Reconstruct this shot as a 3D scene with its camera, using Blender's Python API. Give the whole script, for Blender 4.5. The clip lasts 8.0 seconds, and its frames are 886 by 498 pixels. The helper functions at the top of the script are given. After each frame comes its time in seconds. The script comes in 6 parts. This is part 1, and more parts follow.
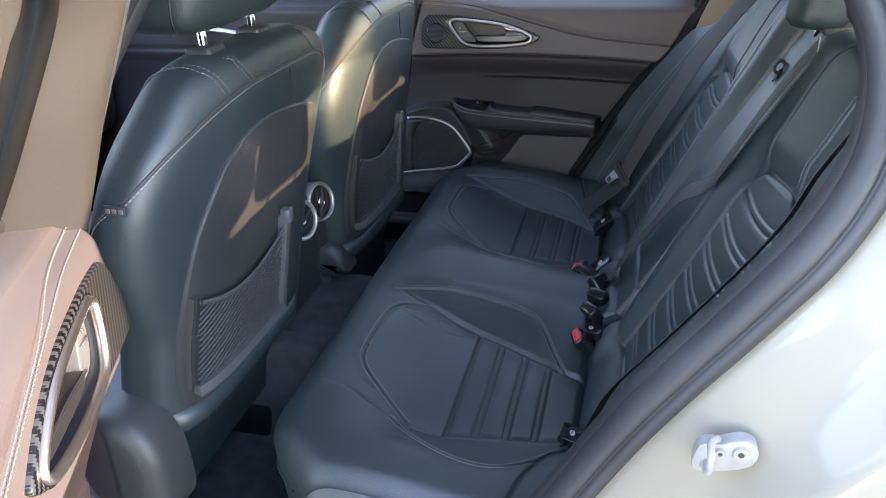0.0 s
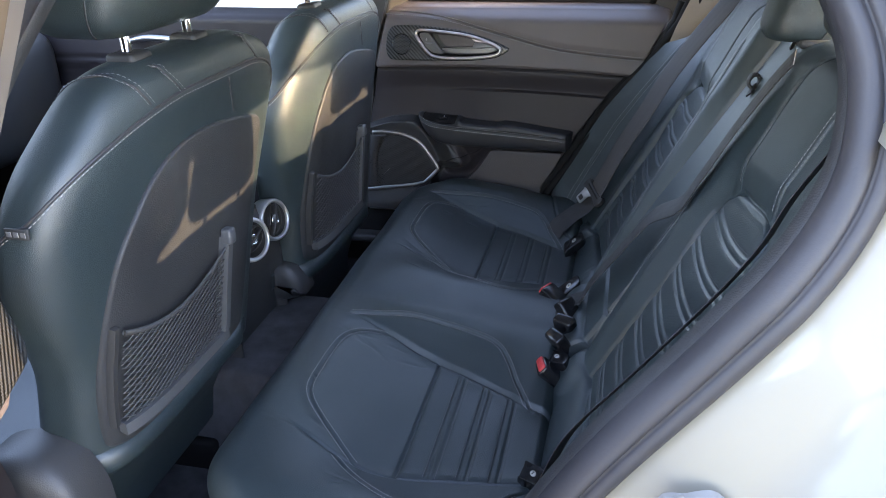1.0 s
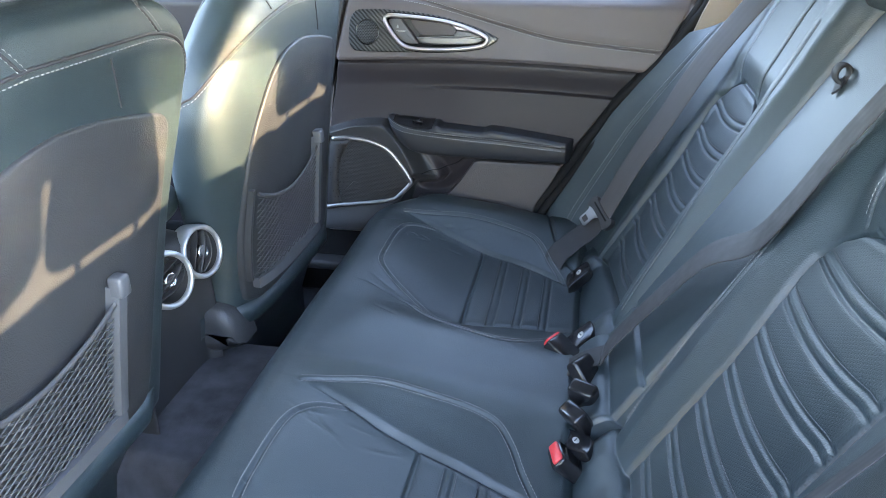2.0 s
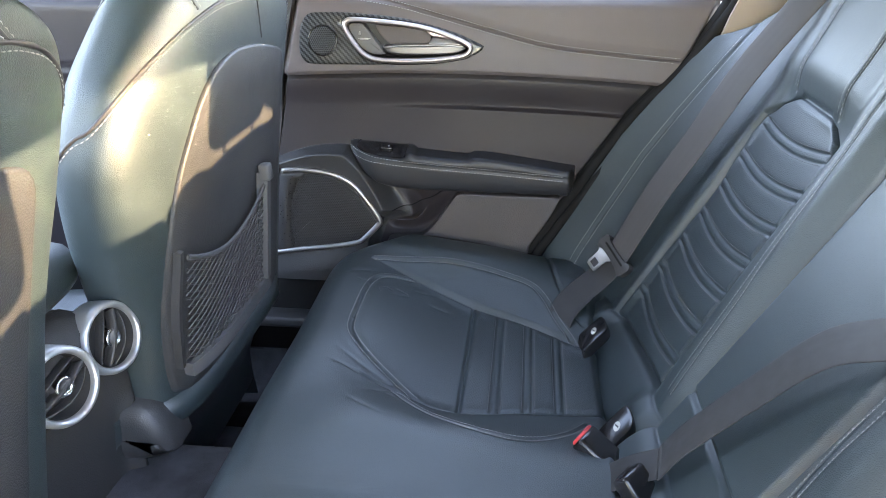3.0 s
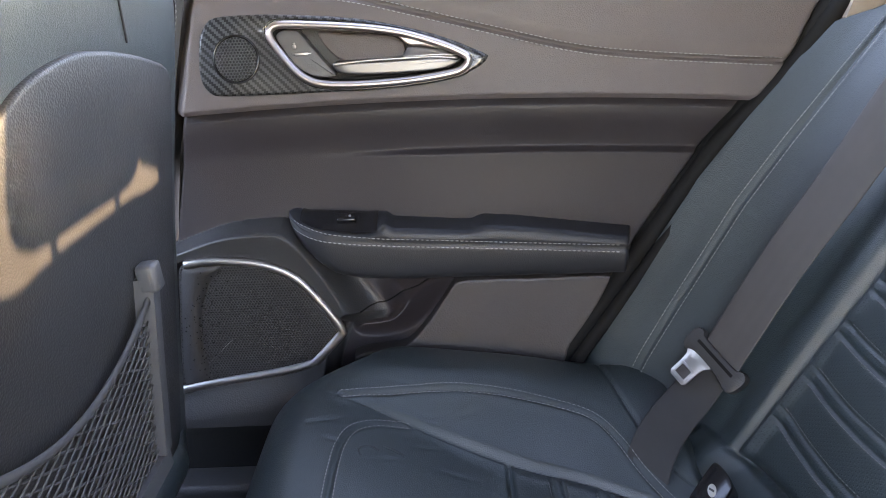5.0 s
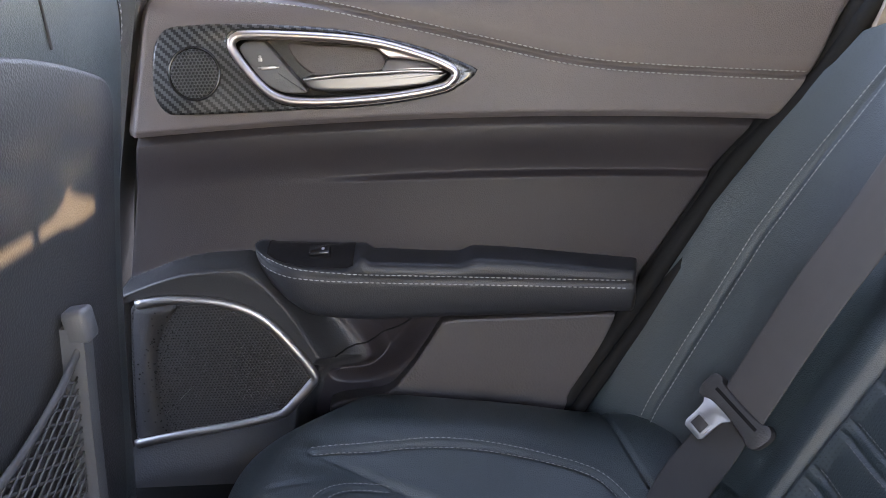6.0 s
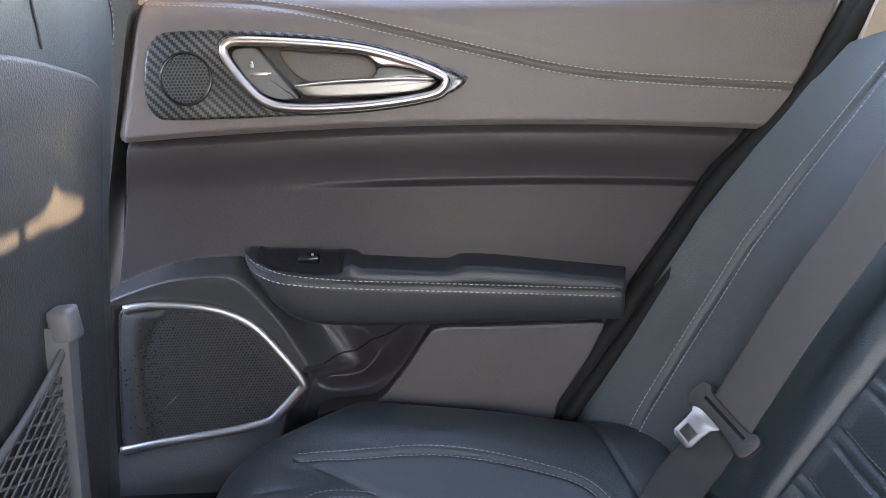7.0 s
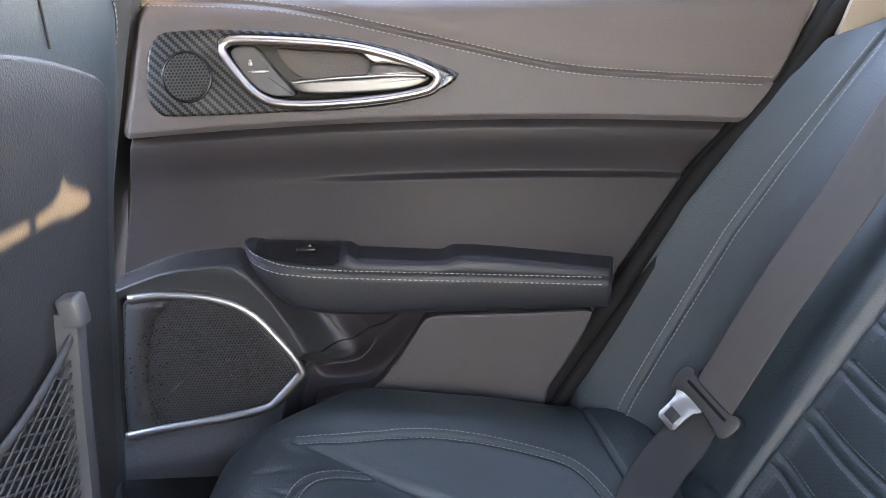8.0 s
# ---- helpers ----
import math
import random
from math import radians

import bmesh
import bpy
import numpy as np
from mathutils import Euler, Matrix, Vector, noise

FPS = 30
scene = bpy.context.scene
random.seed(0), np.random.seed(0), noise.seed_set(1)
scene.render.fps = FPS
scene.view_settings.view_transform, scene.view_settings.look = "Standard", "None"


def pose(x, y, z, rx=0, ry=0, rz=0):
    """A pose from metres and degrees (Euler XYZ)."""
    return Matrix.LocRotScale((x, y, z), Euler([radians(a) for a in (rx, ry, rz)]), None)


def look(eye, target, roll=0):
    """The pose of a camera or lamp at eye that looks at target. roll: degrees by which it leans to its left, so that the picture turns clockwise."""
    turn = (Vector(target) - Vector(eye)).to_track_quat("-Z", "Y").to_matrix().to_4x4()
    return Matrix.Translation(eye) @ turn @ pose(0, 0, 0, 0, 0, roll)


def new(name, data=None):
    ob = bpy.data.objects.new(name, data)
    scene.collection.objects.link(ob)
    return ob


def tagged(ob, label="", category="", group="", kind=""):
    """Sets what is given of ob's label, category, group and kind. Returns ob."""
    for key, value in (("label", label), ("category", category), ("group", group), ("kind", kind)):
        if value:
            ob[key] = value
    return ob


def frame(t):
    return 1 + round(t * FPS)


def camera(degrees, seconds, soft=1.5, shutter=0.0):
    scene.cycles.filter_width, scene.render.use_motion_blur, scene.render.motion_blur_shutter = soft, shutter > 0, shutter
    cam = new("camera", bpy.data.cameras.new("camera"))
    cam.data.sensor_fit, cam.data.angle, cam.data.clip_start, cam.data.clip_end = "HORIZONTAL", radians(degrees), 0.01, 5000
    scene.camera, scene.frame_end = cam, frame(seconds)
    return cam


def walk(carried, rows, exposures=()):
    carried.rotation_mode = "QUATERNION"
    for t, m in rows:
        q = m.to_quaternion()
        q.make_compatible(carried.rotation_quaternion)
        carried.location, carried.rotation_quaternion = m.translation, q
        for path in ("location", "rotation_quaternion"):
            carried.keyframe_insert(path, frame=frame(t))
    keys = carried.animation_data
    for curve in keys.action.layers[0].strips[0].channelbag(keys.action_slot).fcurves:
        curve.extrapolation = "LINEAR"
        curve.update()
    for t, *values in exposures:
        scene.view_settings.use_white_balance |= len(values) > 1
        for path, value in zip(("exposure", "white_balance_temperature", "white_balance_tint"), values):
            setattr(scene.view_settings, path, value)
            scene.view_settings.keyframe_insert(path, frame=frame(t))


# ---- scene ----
cam = camera(59.4, 8.0, soft=0.6)
PATH = [
    (0, (0.002, -1.399, 1.325), (-0.451, 0.343, 0.454), -2.0),
    (0.5, (0.009, -1.387, 1.326), (-0.43, 0.368, 0.472), -1.6),
    (1, (0.026, -1.303, 1.3), (-0.388, 0.464, 0.459), -1.2),
    (1.5, (-0.013, -1.144, 1.256), (-0.384, 0.63, 0.41), -0.8),
    (1.7, (-0.035, -1.072, 1.23), (-0.396, 0.707, 0.393), -0.6),
    (2.8, (-0.154, -0.743, 1.165), (-0.372, 1.069, 0.349), 0.3),
    (3, (-0.176, -0.684, 1.151), (-0.375, 1.135, 0.344), -0.1),
    (3.5, (-0.244, -0.547, 1.107), (-0.363, 1.295, 0.336), -0.3),
    (4, (-0.273, -0.418, 1.05), (-0.337, 1.445, 0.325), -1.1),
    (4.5, (-0.296, -0.32, 1.029), (-0.321, 1.557, 0.337), -1.7),
    (5, (-0.31, -0.222, 1.023), (-0.313, 1.661, 0.35), -2.2),
    (6.5, (-0.299, -0.118, 0.993), (-0.268, 1.794, 0.406), -1.9),
    (7, (-0.298, -0.13, 0.99), (-0.261, 1.787, 0.421), -1.6),
    (7.5, (-0.294, -0.142, 0.99), (-0.254, 1.776, 0.425), -1.5),
    (8, (-0.289, -0.16, 0.992), (-0.257, 1.755, 0.415), -1.9),
]
walk(cam, [(t, look(eye, target, roll)) for t, eye, target, roll in PATH],
     [(0.0, 4.1, 7650, 30), (1.0, 4.15, 7500, 30), (1.7, 5.15, 7200, 24), (3.0, 5.4, 8350, 28), (4.0, 5.58, 8600, 32), (5.0, 5.25, 8500, 34), (6.5, 5.05, 8450, 36), (7.0, 5.35, 8450, 34), (8.0, 5.45, 8500, 34)])

# ---- light ----
SUN_EL, SUN_AZ = 16.3, 0.5   # degrees: height, and turn from straight behind the car towards its left side
world = bpy.data.worlds.new("sky")
scene.world = world
world.use_nodes = True
_n = world.node_tree.nodes
_sky = _n.new("ShaderNodeTexSky")
_sky.sky_type = "NISHITA"
_sky.sun_disc = False
_sky.dust_density = 0.0
_sky.ozone_density = 1.6
_sky.sun_elevation = radians(SUN_EL)
_sky.sun_rotation = radians(90 + SUN_AZ)
world.node_tree.links.new(_sky.outputs[0], _n["Background"].inputs[0])
_n["Background"].inputs[1].default_value = 0.15
sun_data = bpy.data.lights.new("sun", "SUN")
sun_data.energy, sun_data.angle, sun_data.color = 0.84, radians(0.5), (1.0, 0.88, 0.56)
sun = new("sun", sun_data)
_a, _e = radians(SUN_AZ), radians(SUN_EL)
sun.matrix_world = look((math.cos(_e) * math.cos(_a) * 8, -math.cos(_e) * math.sin(_a) * 8, math.sin(_e) * 8), (0, 0, 0))


# ---- materials ----
def material(name, color, rough=0.5, metal=0.0, coat=0.0, spec=0.5, grain=0.0, grain_scale=400.0, grain_kind="noise",
             mottle=0.12, mottle_scale=6.0, rough_var=0.08, sheen=0.0, wrinkle=0.0, wrinkle_scale=38.0):
    """A surface with grain in its relief and a soft mottle in its colour and gloss, at real size."""
    m = bpy.data.materials.new(name)
    m.use_nodes = True
    t = m.node_tree
    b = t.nodes["Principled BSDF"]
    b.inputs["Metallic"].default_value = metal
    b.inputs["Coat Weight"].default_value = coat
    b.inputs["Coat Roughness"].default_value = 0.05
    b.inputs["Specular IOR Level"].default_value = spec
    b.inputs["Sheen Weight"].default_value = sheen
    co = t.nodes.new("ShaderNodeTexCoord")
    big = t.nodes.new("ShaderNodeTexNoise")
    big.inputs["Scale"].default_value = mottle_scale
    big.inputs["Detail"].default_value = 6
    t.links.new(co.outputs["Object"], big.inputs["Vector"])
    ramp = t.nodes.new("ShaderNodeMapRange")
    ramp.inputs[1].default_value, ramp.inputs[2].default_value = 0.3, 0.7
    ramp.inputs[3].default_value, ramp.inputs[4].default_value = 1 - mottle, 1 + mottle
    t.links.new(big.outputs[0], ramp.inputs[0])
    mix = t.nodes.new("ShaderNodeVectorMath")
    mix.operation = "SCALE"
    mix.inputs[0].default_value = color
    t.links.new(ramp.outputs[0], mix.inputs[3])
    t.links.new(mix.outputs[0], b.inputs["Base Color"])
    rr = t.nodes.new("ShaderNodeMapRange")
    rr.inputs[1].default_value, rr.inputs[2].default_value = 0.3, 0.7
    rr.inputs[3].default_value, rr.inputs[4].default_value = max(0.02, rough - rough_var), min(1, rough + rough_var)
    t.links.new(big.outputs[0], rr.inputs[0])
    t.links.new(rr.outputs[0], b.inputs["Roughness"])
    if grain:
        if grain_kind == "cell":
            g = t.nodes.new("ShaderNodeTexVoronoi")
            g.inputs["Scale"].default_value = grain_scale
            out = g.outputs["Distance"]
        else:
            g = t.nodes.new("ShaderNodeTexNoise")
            g.inputs["Scale"].default_value = grain_scale
            g.inputs["Detail"].default_value = 4
            out = g.outputs[0]
        t.links.new(co.outputs["Object"], g.inputs["Vector"])
        bump = t.nodes.new("ShaderNodeBump")
        bump.inputs["Strength"].default_value = grain
        bump.inputs["Distance"].default_value = 0.001
        t.links.new(out, bump.inputs["Height"])
        t.links.new(bump.outputs[0], b.inputs["Normal"])
        if wrinkle:
            w = t.nodes.new("ShaderNodeTexNoise")
            w.inputs["Scale"].default_value = wrinkle_scale
            w.inputs["Detail"].default_value = 5
            w.inputs["Distortion"].default_value = 0.6
            t.links.new(co.outputs["Object"], w.inputs["Vector"])
            wb = t.nodes.new("ShaderNodeBump")
            wb.inputs["Strength"].default_value = wrinkle
            wb.inputs["Distance"].default_value = 0.004
            t.links.new(w.outputs[0], wb.inputs["Height"])
            t.links.new(wb.outputs[0], bump.inputs["Normal"])
    return m


def dots(m, pitch, radius, axes, depth=0.5, dark=0.25):
    """Adds rows of round holes to a material, staggered, over two of the object's axes."""
    t = m.node_tree
    b = t.nodes["Principled BSDF"]
    co = t.nodes.new("ShaderNodeTexCoord")
    sep = t.nodes.new("ShaderNodeSeparateXYZ")
    t.links.new(co.outputs["Object"], sep.inputs[0])

    def op(kind, a, c):
        n = t.nodes.new("ShaderNodeMath")
        n.operation = kind
        for i, v in enumerate((a, c)):
            if isinstance(v, (int, float)):
                n.inputs[i].default_value = v
            elif v is not None:
                t.links.new(v, n.inputs[i])
        return n.outputs[0]
    u, v = sep.outputs[axes[0]], sep.outputs[axes[1]]
    u, v = op("DIVIDE", u, pitch), op("DIVIDE", v, pitch * 0.866)
    row = op("FLOOR", v, None)
    shift = op("MULTIPLY", op("FLOORED_MODULO", row, 2.0), 0.5)
    fu = op("SUBTRACT", op("FRACT", op("ADD", u, shift), None), 0.5)
    fv = op("MULTIPLY", op("SUBTRACT", op("FRACT", v, None), 0.5), 0.866)
    d = op("SQRT", op("ADD", op("MULTIPLY", fu, fu), op("MULTIPLY", fv, fv)), None)
    solid = t.nodes.new("ShaderNodeMapRange")
    solid.inputs[1].default_value, solid.inputs[2].default_value = radius / pitch * 0.75, radius / pitch * 1.25
    t.links.new(d, solid.inputs[0])
    old = b.inputs["Base Color"].links[0].from_socket
    mul = t.nodes.new("ShaderNodeVectorMath")
    mul.operation = "SCALE"
    t.links.new(old, mul.inputs[0])
    lo = t.nodes.new("ShaderNodeMapRange")
    lo.inputs[3].default_value, lo.inputs[4].default_value = dark, 1.0
    t.links.new(solid.outputs[0], lo.inputs[0])
    t.links.new(lo.outputs[0], mul.inputs[3])
    t.links.new(mul.outputs[0], b.inputs["Base Color"])
    bump = t.nodes.new("ShaderNodeBump")
    bump.inputs["Strength"].default_value = depth
    bump.inputs["Distance"].default_value = 0.001
    t.links.new(solid.outputs[0], bump.inputs["Height"])
    if b.inputs["Normal"].links:
        t.links.new(b.inputs["Normal"].links[0].from_socket, bump.inputs["Normal"])
    t.links.new(bump.outputs[0], b.inputs["Normal"])
    return m


def twill(m, pitch, axes):
    """Diagonal over-and-under weave for carbon fibre."""
    t = m.node_tree
    b = t.nodes["Principled BSDF"]
    co = t.nodes.new("ShaderNodeTexCoord")
    rot = t.nodes.new("ShaderNodeMapping")
    rot.inputs["Scale"].default_value = (1 / pitch,) * 3
    t.links.new(co.outputs["Object"], rot.inputs[0])
    sep = t.nodes.new("ShaderNodeSeparateXYZ")
    t.links.new(rot.outputs[0], sep.inputs[0])

    def op(kind, a, c=None):
        n = t.nodes.new("ShaderNodeMath")
        n.operation = kind
        for i, v in enumerate((a, c)):
            if isinstance(v, (int, float)):
                n.inputs[i].default_value = v
            elif v is not None:
                t.links.new(v, n.inputs[i])
        return n.outputs[0]
    u, v = sep.outputs[axes[0]], sep.outputs[axes[1]]
    step = op("ADD", op("FLOOR", u), op("FLOOR", v))
    over = op("LESS_THAN", op("FLOORED_MODULO", step, 4.0), 2.0)
    ramp = t.nodes.new("ShaderNodeMapRange")
    ramp.inputs[3].default_value, ramp.inputs[4].default_value = 0.0025, 0.055
    t.links.new(over, ramp.inputs[0])
    t.links.new(ramp.outputs[0], b.inputs["Base Color"])
    return m


def ribs(m, pitch, axis, strength=0.4):
    """Fine woven ribs across one of the object's axes."""
    t = m.node_tree
    b = t.nodes["Principled BSDF"]
    co = t.nodes.new("ShaderNodeTexCoord")
    w = t.nodes.new("ShaderNodeTexWave")
    w.bands_direction = axis
    w.inputs["Scale"].default_value = 0.314 / pitch
    w.inputs["Distortion"].default_value = 0.6
    t.links.new(co.outputs["UV"], w.inputs["Vector"])
    bump = t.nodes.new("ShaderNodeBump")
    bump.inputs["Strength"].default_value = strength
    bump.inputs["Distance"].default_value = 0.001
    t.links.new(w.outputs[0], bump.inputs["Height"])
    if b.inputs["Normal"].links:
        t.links.new(b.inputs["Normal"].links[0].from_socket, bump.inputs["Normal"])
    t.links.new(bump.outputs[0], b.inputs["Normal"])
    return m


LEATHER = material("black_leather", (0.0188, 0.0310, 0.0342), 0.45, spec=0.85, wrinkle=0.12, grain=0.28, grain_scale=900, grain_kind="cell", mottle=0.10, rough_var=0.05)
PERF_CUSHION = dots(material("perforated_leather_flat", (0.0181, 0.0301, 0.0333), 0.48, spec=0.75, grain=0.2, grain_scale=650, grain_kind="cell"), 0.0042, 0.00075, (0, 1), 0.3, 0.45)
PERF_BACK = dots(material("perforated_leather_upright", (0.0181, 0.0301, 0.0333), 0.48, spec=0.75, grain=0.2, grain_scale=650, grain_kind="cell"), 0.0042, 0.00075, (2, 1), 0.3, 0.45)
MID_SKIN = material("dark_padded_door_skin", (0.0285, 0.0235, 0.0258), 0.46, spec=0.32, grain=0.14, grain_scale=800, grain_kind="cell", mottle=0.10, rough_var=0.06)
DOOR_SKIN = material("soft_door_skin", (0.106, 0.087, 0.086), 0.50, grain=0.22, grain_scale=800, grain_kind="cell", mottle=0.08, rough_var=0.05)
VENT_RING = material("silver_vent_ring", (0.56, 0.57, 0.58), 0.42, metal=0.8, mottle=0.04, rough_var=0.05)
HARD = material("grained_black_plastic", (0.034, 0.034, 0.035), 0.48, grain=0.22, grain_scale=500, grain_kind="cell", mottle=0.1)
HARD_GREY = material("dark_grey_plastic", (0.12, 0.12, 0.125), 0.45, grain=0.25, grain_scale=600, mottle=0.08)
POCKET_SKIN = material("grained_pocket_plastic", (0.058, 0.051, 0.051), 0.52, grain=0.30, grain_scale=420, grain_kind="cell", mottle=0.12)
SHIELD = material("seat_back_shield", (0.033, 0.034, 0.036), 0.52, spec=0.35, grain=0.32, grain_scale=520, grain_kind="cell", mottle=0.15)
GLOSS = material("gloss_black_plastic", (0.012, 0.012, 0.013), 0.18, mottle=0.05, rough_var=0.04)
# a darker copy of the seal rubber; on far seals and rails it stands for shade
BLACK_RUBBER = material("darkened_matt_rubber", (0.010, 0.010, 0.010), 0.75, spec=0.15, grain=0.15, grain_scale=300, mottle=0.2)
RUBBER = material("black_rubber", (0.036, 0.034, 0.037), 0.50, grain=0.15, grain_scale=300, mottle=0.2)
CARPET = material("black_carpet", (0.070, 0.070, 0.076), 0.95, grain=1.0, grain_scale=900, mottle=0.3, mottle_scale=25, spec=0.1)
SATIN = material("satin_metal_trim", (0.46, 0.46, 0.47), 0.34, metal=1.0, mottle=0.04, rough_var=0.05)
ARM_SKIN = material("dark_armrest_leather", (0.019, 0.020, 0.023), 0.46, spec=0.45, grain=0.16, grain_scale=800, grain_kind="cell", mottle=0.10, rough_var=0.05)
RINGMETAL = material("dark_chrome", (0.60, 0.53, 0.50), 0.36, metal=1.0, mottle=0.04, rough_var=0.04)
PULL = material("satin_grey_metal", (0.15, 0.15, 0.155), 0.38, metal=0.9, mottle=0.04, rough_var=0.04)
TRIM = material("grey_fabric_trim", (0.046, 0.041, 0.036), 0.8, grain=0.3, grain_scale=900, mottle=0.06)
CHROME = material("polished_chrome", (0.80, 0.79, 0.78), 0.10, metal=1.0, mottle=0.03, rough_var=0.03)
STEEL = material("brushed_steel", (0.50, 0.50, 0.51), 0.35, metal=1.0, grain=0.1, grain_scale=900, mottle=0.1)
CARBON = twill(material("carbon_fibre", (0.03, 0.03, 0.03), 0.45, coat=0.6, spec=0.3, mottle=0.0), 0.0024, (0, 2))
PAINT = material("white_car_paint", (0.262, 0.238, 0.186), 0.34, coat=0.35, mottle=0.02, mottle_scale=3)
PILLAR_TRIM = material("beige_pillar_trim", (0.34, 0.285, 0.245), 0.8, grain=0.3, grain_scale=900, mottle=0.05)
# the pillar beige with shade put into its colour, for the brightly lit near pillar
NEAR_TRIM = material("toned_down_pillar_trim", (0.17, 0.14, 0.115), 0.8, grain=0.3, grain_scale=900, mottle=0.06)
# lighter grey for the pocket frame bars that catch the light
FRAME_LIT = material("lit_pocket_frame_plastic", (0.080, 0.082, 0.086), 0.42, grain=0.25, grain_scale=600, mottle=0.08)
HEADLINER = material("pale_fabric_headliner", (0.46, 0.45, 0.43), 0.9, grain=0.3, grain_scale=900, mottle=0.04)
LINER = material("light_grey_pillar_trim", (0.52, 0.50, 0.46), 0.75, grain=0.3, grain_scale=900, mottle=0.04)
THREAD = material("grey_thread", (0.27, 0.265, 0.26), 0.8, mottle=0.2, mottle_scale=300)
DARK_THREAD = material("dark_grey_thread", (0.13, 0.13, 0.132), 0.8, mottle=0.2, mottle_scale=300)
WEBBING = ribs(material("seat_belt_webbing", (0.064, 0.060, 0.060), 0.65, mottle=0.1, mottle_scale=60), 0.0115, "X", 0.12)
BLACK_WEBBING = ribs(material("darker_belt_webbing", (0.028, 0.027, 0.027), 0.65, mottle=0.1, mottle_scale=60), 0.0115, "X", 0.12)
CAST = material("painted_steel", (0.29, 0.275, 0.25), 0.5, grain=0.2, grain_scale=300, mottle=0.12, mottle_scale=60)
NET = material("elastic_net_cord", (0.052, 0.052, 0.054), 0.7, mottle=0.2, mottle_scale=200)
RED = material("red_plastic", (0.70, 0.05, 0.05), 0.4, mottle=0.05)
GRILLE = dots(material("speaker_grille_black", (0.027, 0.026, 0.027), 0.5, spec=0.35, mottle=0.05), 0.0036, 0.00105, (0, 2), depth=0.6, dark=0.08)
GRILLE_PLAIN = material("speaker_surround_black", (0.027, 0.026, 0.027), 0.5, spec=0.35, grain=0.2, grain_scale=600, grain_kind="cell", mottle=0.08)
SPEAKER_METAL = material("dull_metal_trim", (0.36, 0.345, 0.335), 0.42, metal=1.0, mottle=0.05, rough_var=0.05)
TWEETER = dots(material("tweeter_mesh_black", (0.055, 0.055, 0.055), 0.5, mottle=0.05), 0.0036, 0.0013, (0, 2), depth=1.0, dark=0.05)
CONCRETE = material("pale_concrete", (0.27, 0.26, 0.24), 0.9, grain=0.5, grain_scale=60, mottle=0.25, mottle_scale=1.5)
GRASS = material("mown_grass", (0.10, 0.15, 0.04), 0.95, grain=1.0, grain_scale=120, mottle=0.5, mottle_scale=8)
HEDGE = material("added_hedge_green", (0.044, 0.054, 0.034), 0.8, grain=1.0, grain_scale=14, mottle=0.5, mottle_scale=2.5, spec=0.2)
GLASS = bpy.data.materials.new("window_glass")
GLASS.use_nodes = True
_b = GLASS.node_tree.nodes["Principled BSDF"]
_b.inputs["Base Color"].default_value = (0.88, 0.96, 0.92, 1)
_b.inputs["Roughness"].default_value = 0.0
_b.inputs["Transmission Weight"].default_value = 1.0
_b.inputs["IOR"].default_value = 1.05


# ---- building blocks ----
def mesh(name, verts, faces, smooth=True):
    me = bpy.data.meshes.new(name)
    me.from_pydata([tuple(map(float, v)) for v in verts], [], [tuple(map(int, f)) for f in faces])
    if smooth:
        me.shade_smooth()
    me.update()
    return me


def part(name, me, mat, parent=None, label=""):
    """Links a mesh, a bmesh or a (verts, faces) pair as one object under a thing or a part."""
    if isinstance(me, tuple):
        me = mesh(name, *me)
    elif isinstance(me, bmesh.types.BMesh):
        bm, me = me, bpy.data.meshes.new(name)
        bmesh.ops.recalc_face_normals(bm, faces=bm.faces)
        bm.to_mesh(me)
        bm.free()
        me.shade_smooth()
    me.materials.append(mat)
    ob = new(name, me)
    if parent:
        ob.parent = parent
    if label:
        tagged(ob, label)
    return ob


def thing(name, label, category, group="", kind="", at=(0, 0, 0)):
    ob = new(name)
    ob.location = at
    ob.empty_display_size = 0.05
    return tagged(ob, label, category, group, kind)


def sharp(ob, angle=35):
    """Keeps hard edges hard on a smooth-shaded mesh."""
    ob.data.set_sharp_from_angle(angle=radians(angle))
    return ob


def grid(P, closed_u=False, closed_v=False, flip=False):
    """Quads over an array of points (n, m, 3)."""
    n, m = P.shape[:2]
    i = np.arange(n * m).reshape(n, m)
    if closed_u:
        i = np.vstack([i, i[:1]])
    if closed_v:
        i = np.hstack([i, i[:, :1]])
    f = np.stack([i[:-1, :-1], i[1:, :-1], i[1:, 1:], i[:-1, 1:]], -1).reshape(-1, 4)
    if flip:
        f = f[:, ::-1]
    return P.reshape(-1, 3), f


def smooth01(a, b, x):
    t = np.clip((x - a) / (b - a), 0, 1)
    return t * t * (3 - 2 * t)


def spline(pts, n=60, closed=False):
    """A smooth curve through a few points, spaced evenly along its length."""
    p = np.array(pts, float)
    if closed:
        p = np.vstack([p[-1], p, p[0], p[1]])
    else:
        p = np.vstack([2 * p[0] - p[1], p, 2 * p[-1] - p[-2]])
    out = []
    for k in range(1, len(p) - 2):
        a, b, c, d = p[k - 1:k + 3]
        t = np.linspace(0, 1, 24, endpoint=False)[:, None]
        out.append(0.5 * (2 * b + (c - a) * t + (2 * a - 5 * b + 4 * c - d) * t ** 2 + (3 * b - a - 3 * c + d) * t ** 3))
    out.append(p[-2][None])
    q = np.vstack(out)
    s = np.r_[0, np.cumsum(np.linalg.norm(np.diff(q, axis=0), axis=1))]
    w = np.linspace(0, s[-1], n + 1 if closed else n)
    r = np.stack([np.interp(w, s, q[:, k]) for k in range(q.shape[1])], 1)
    return r[:-1] if closed else r


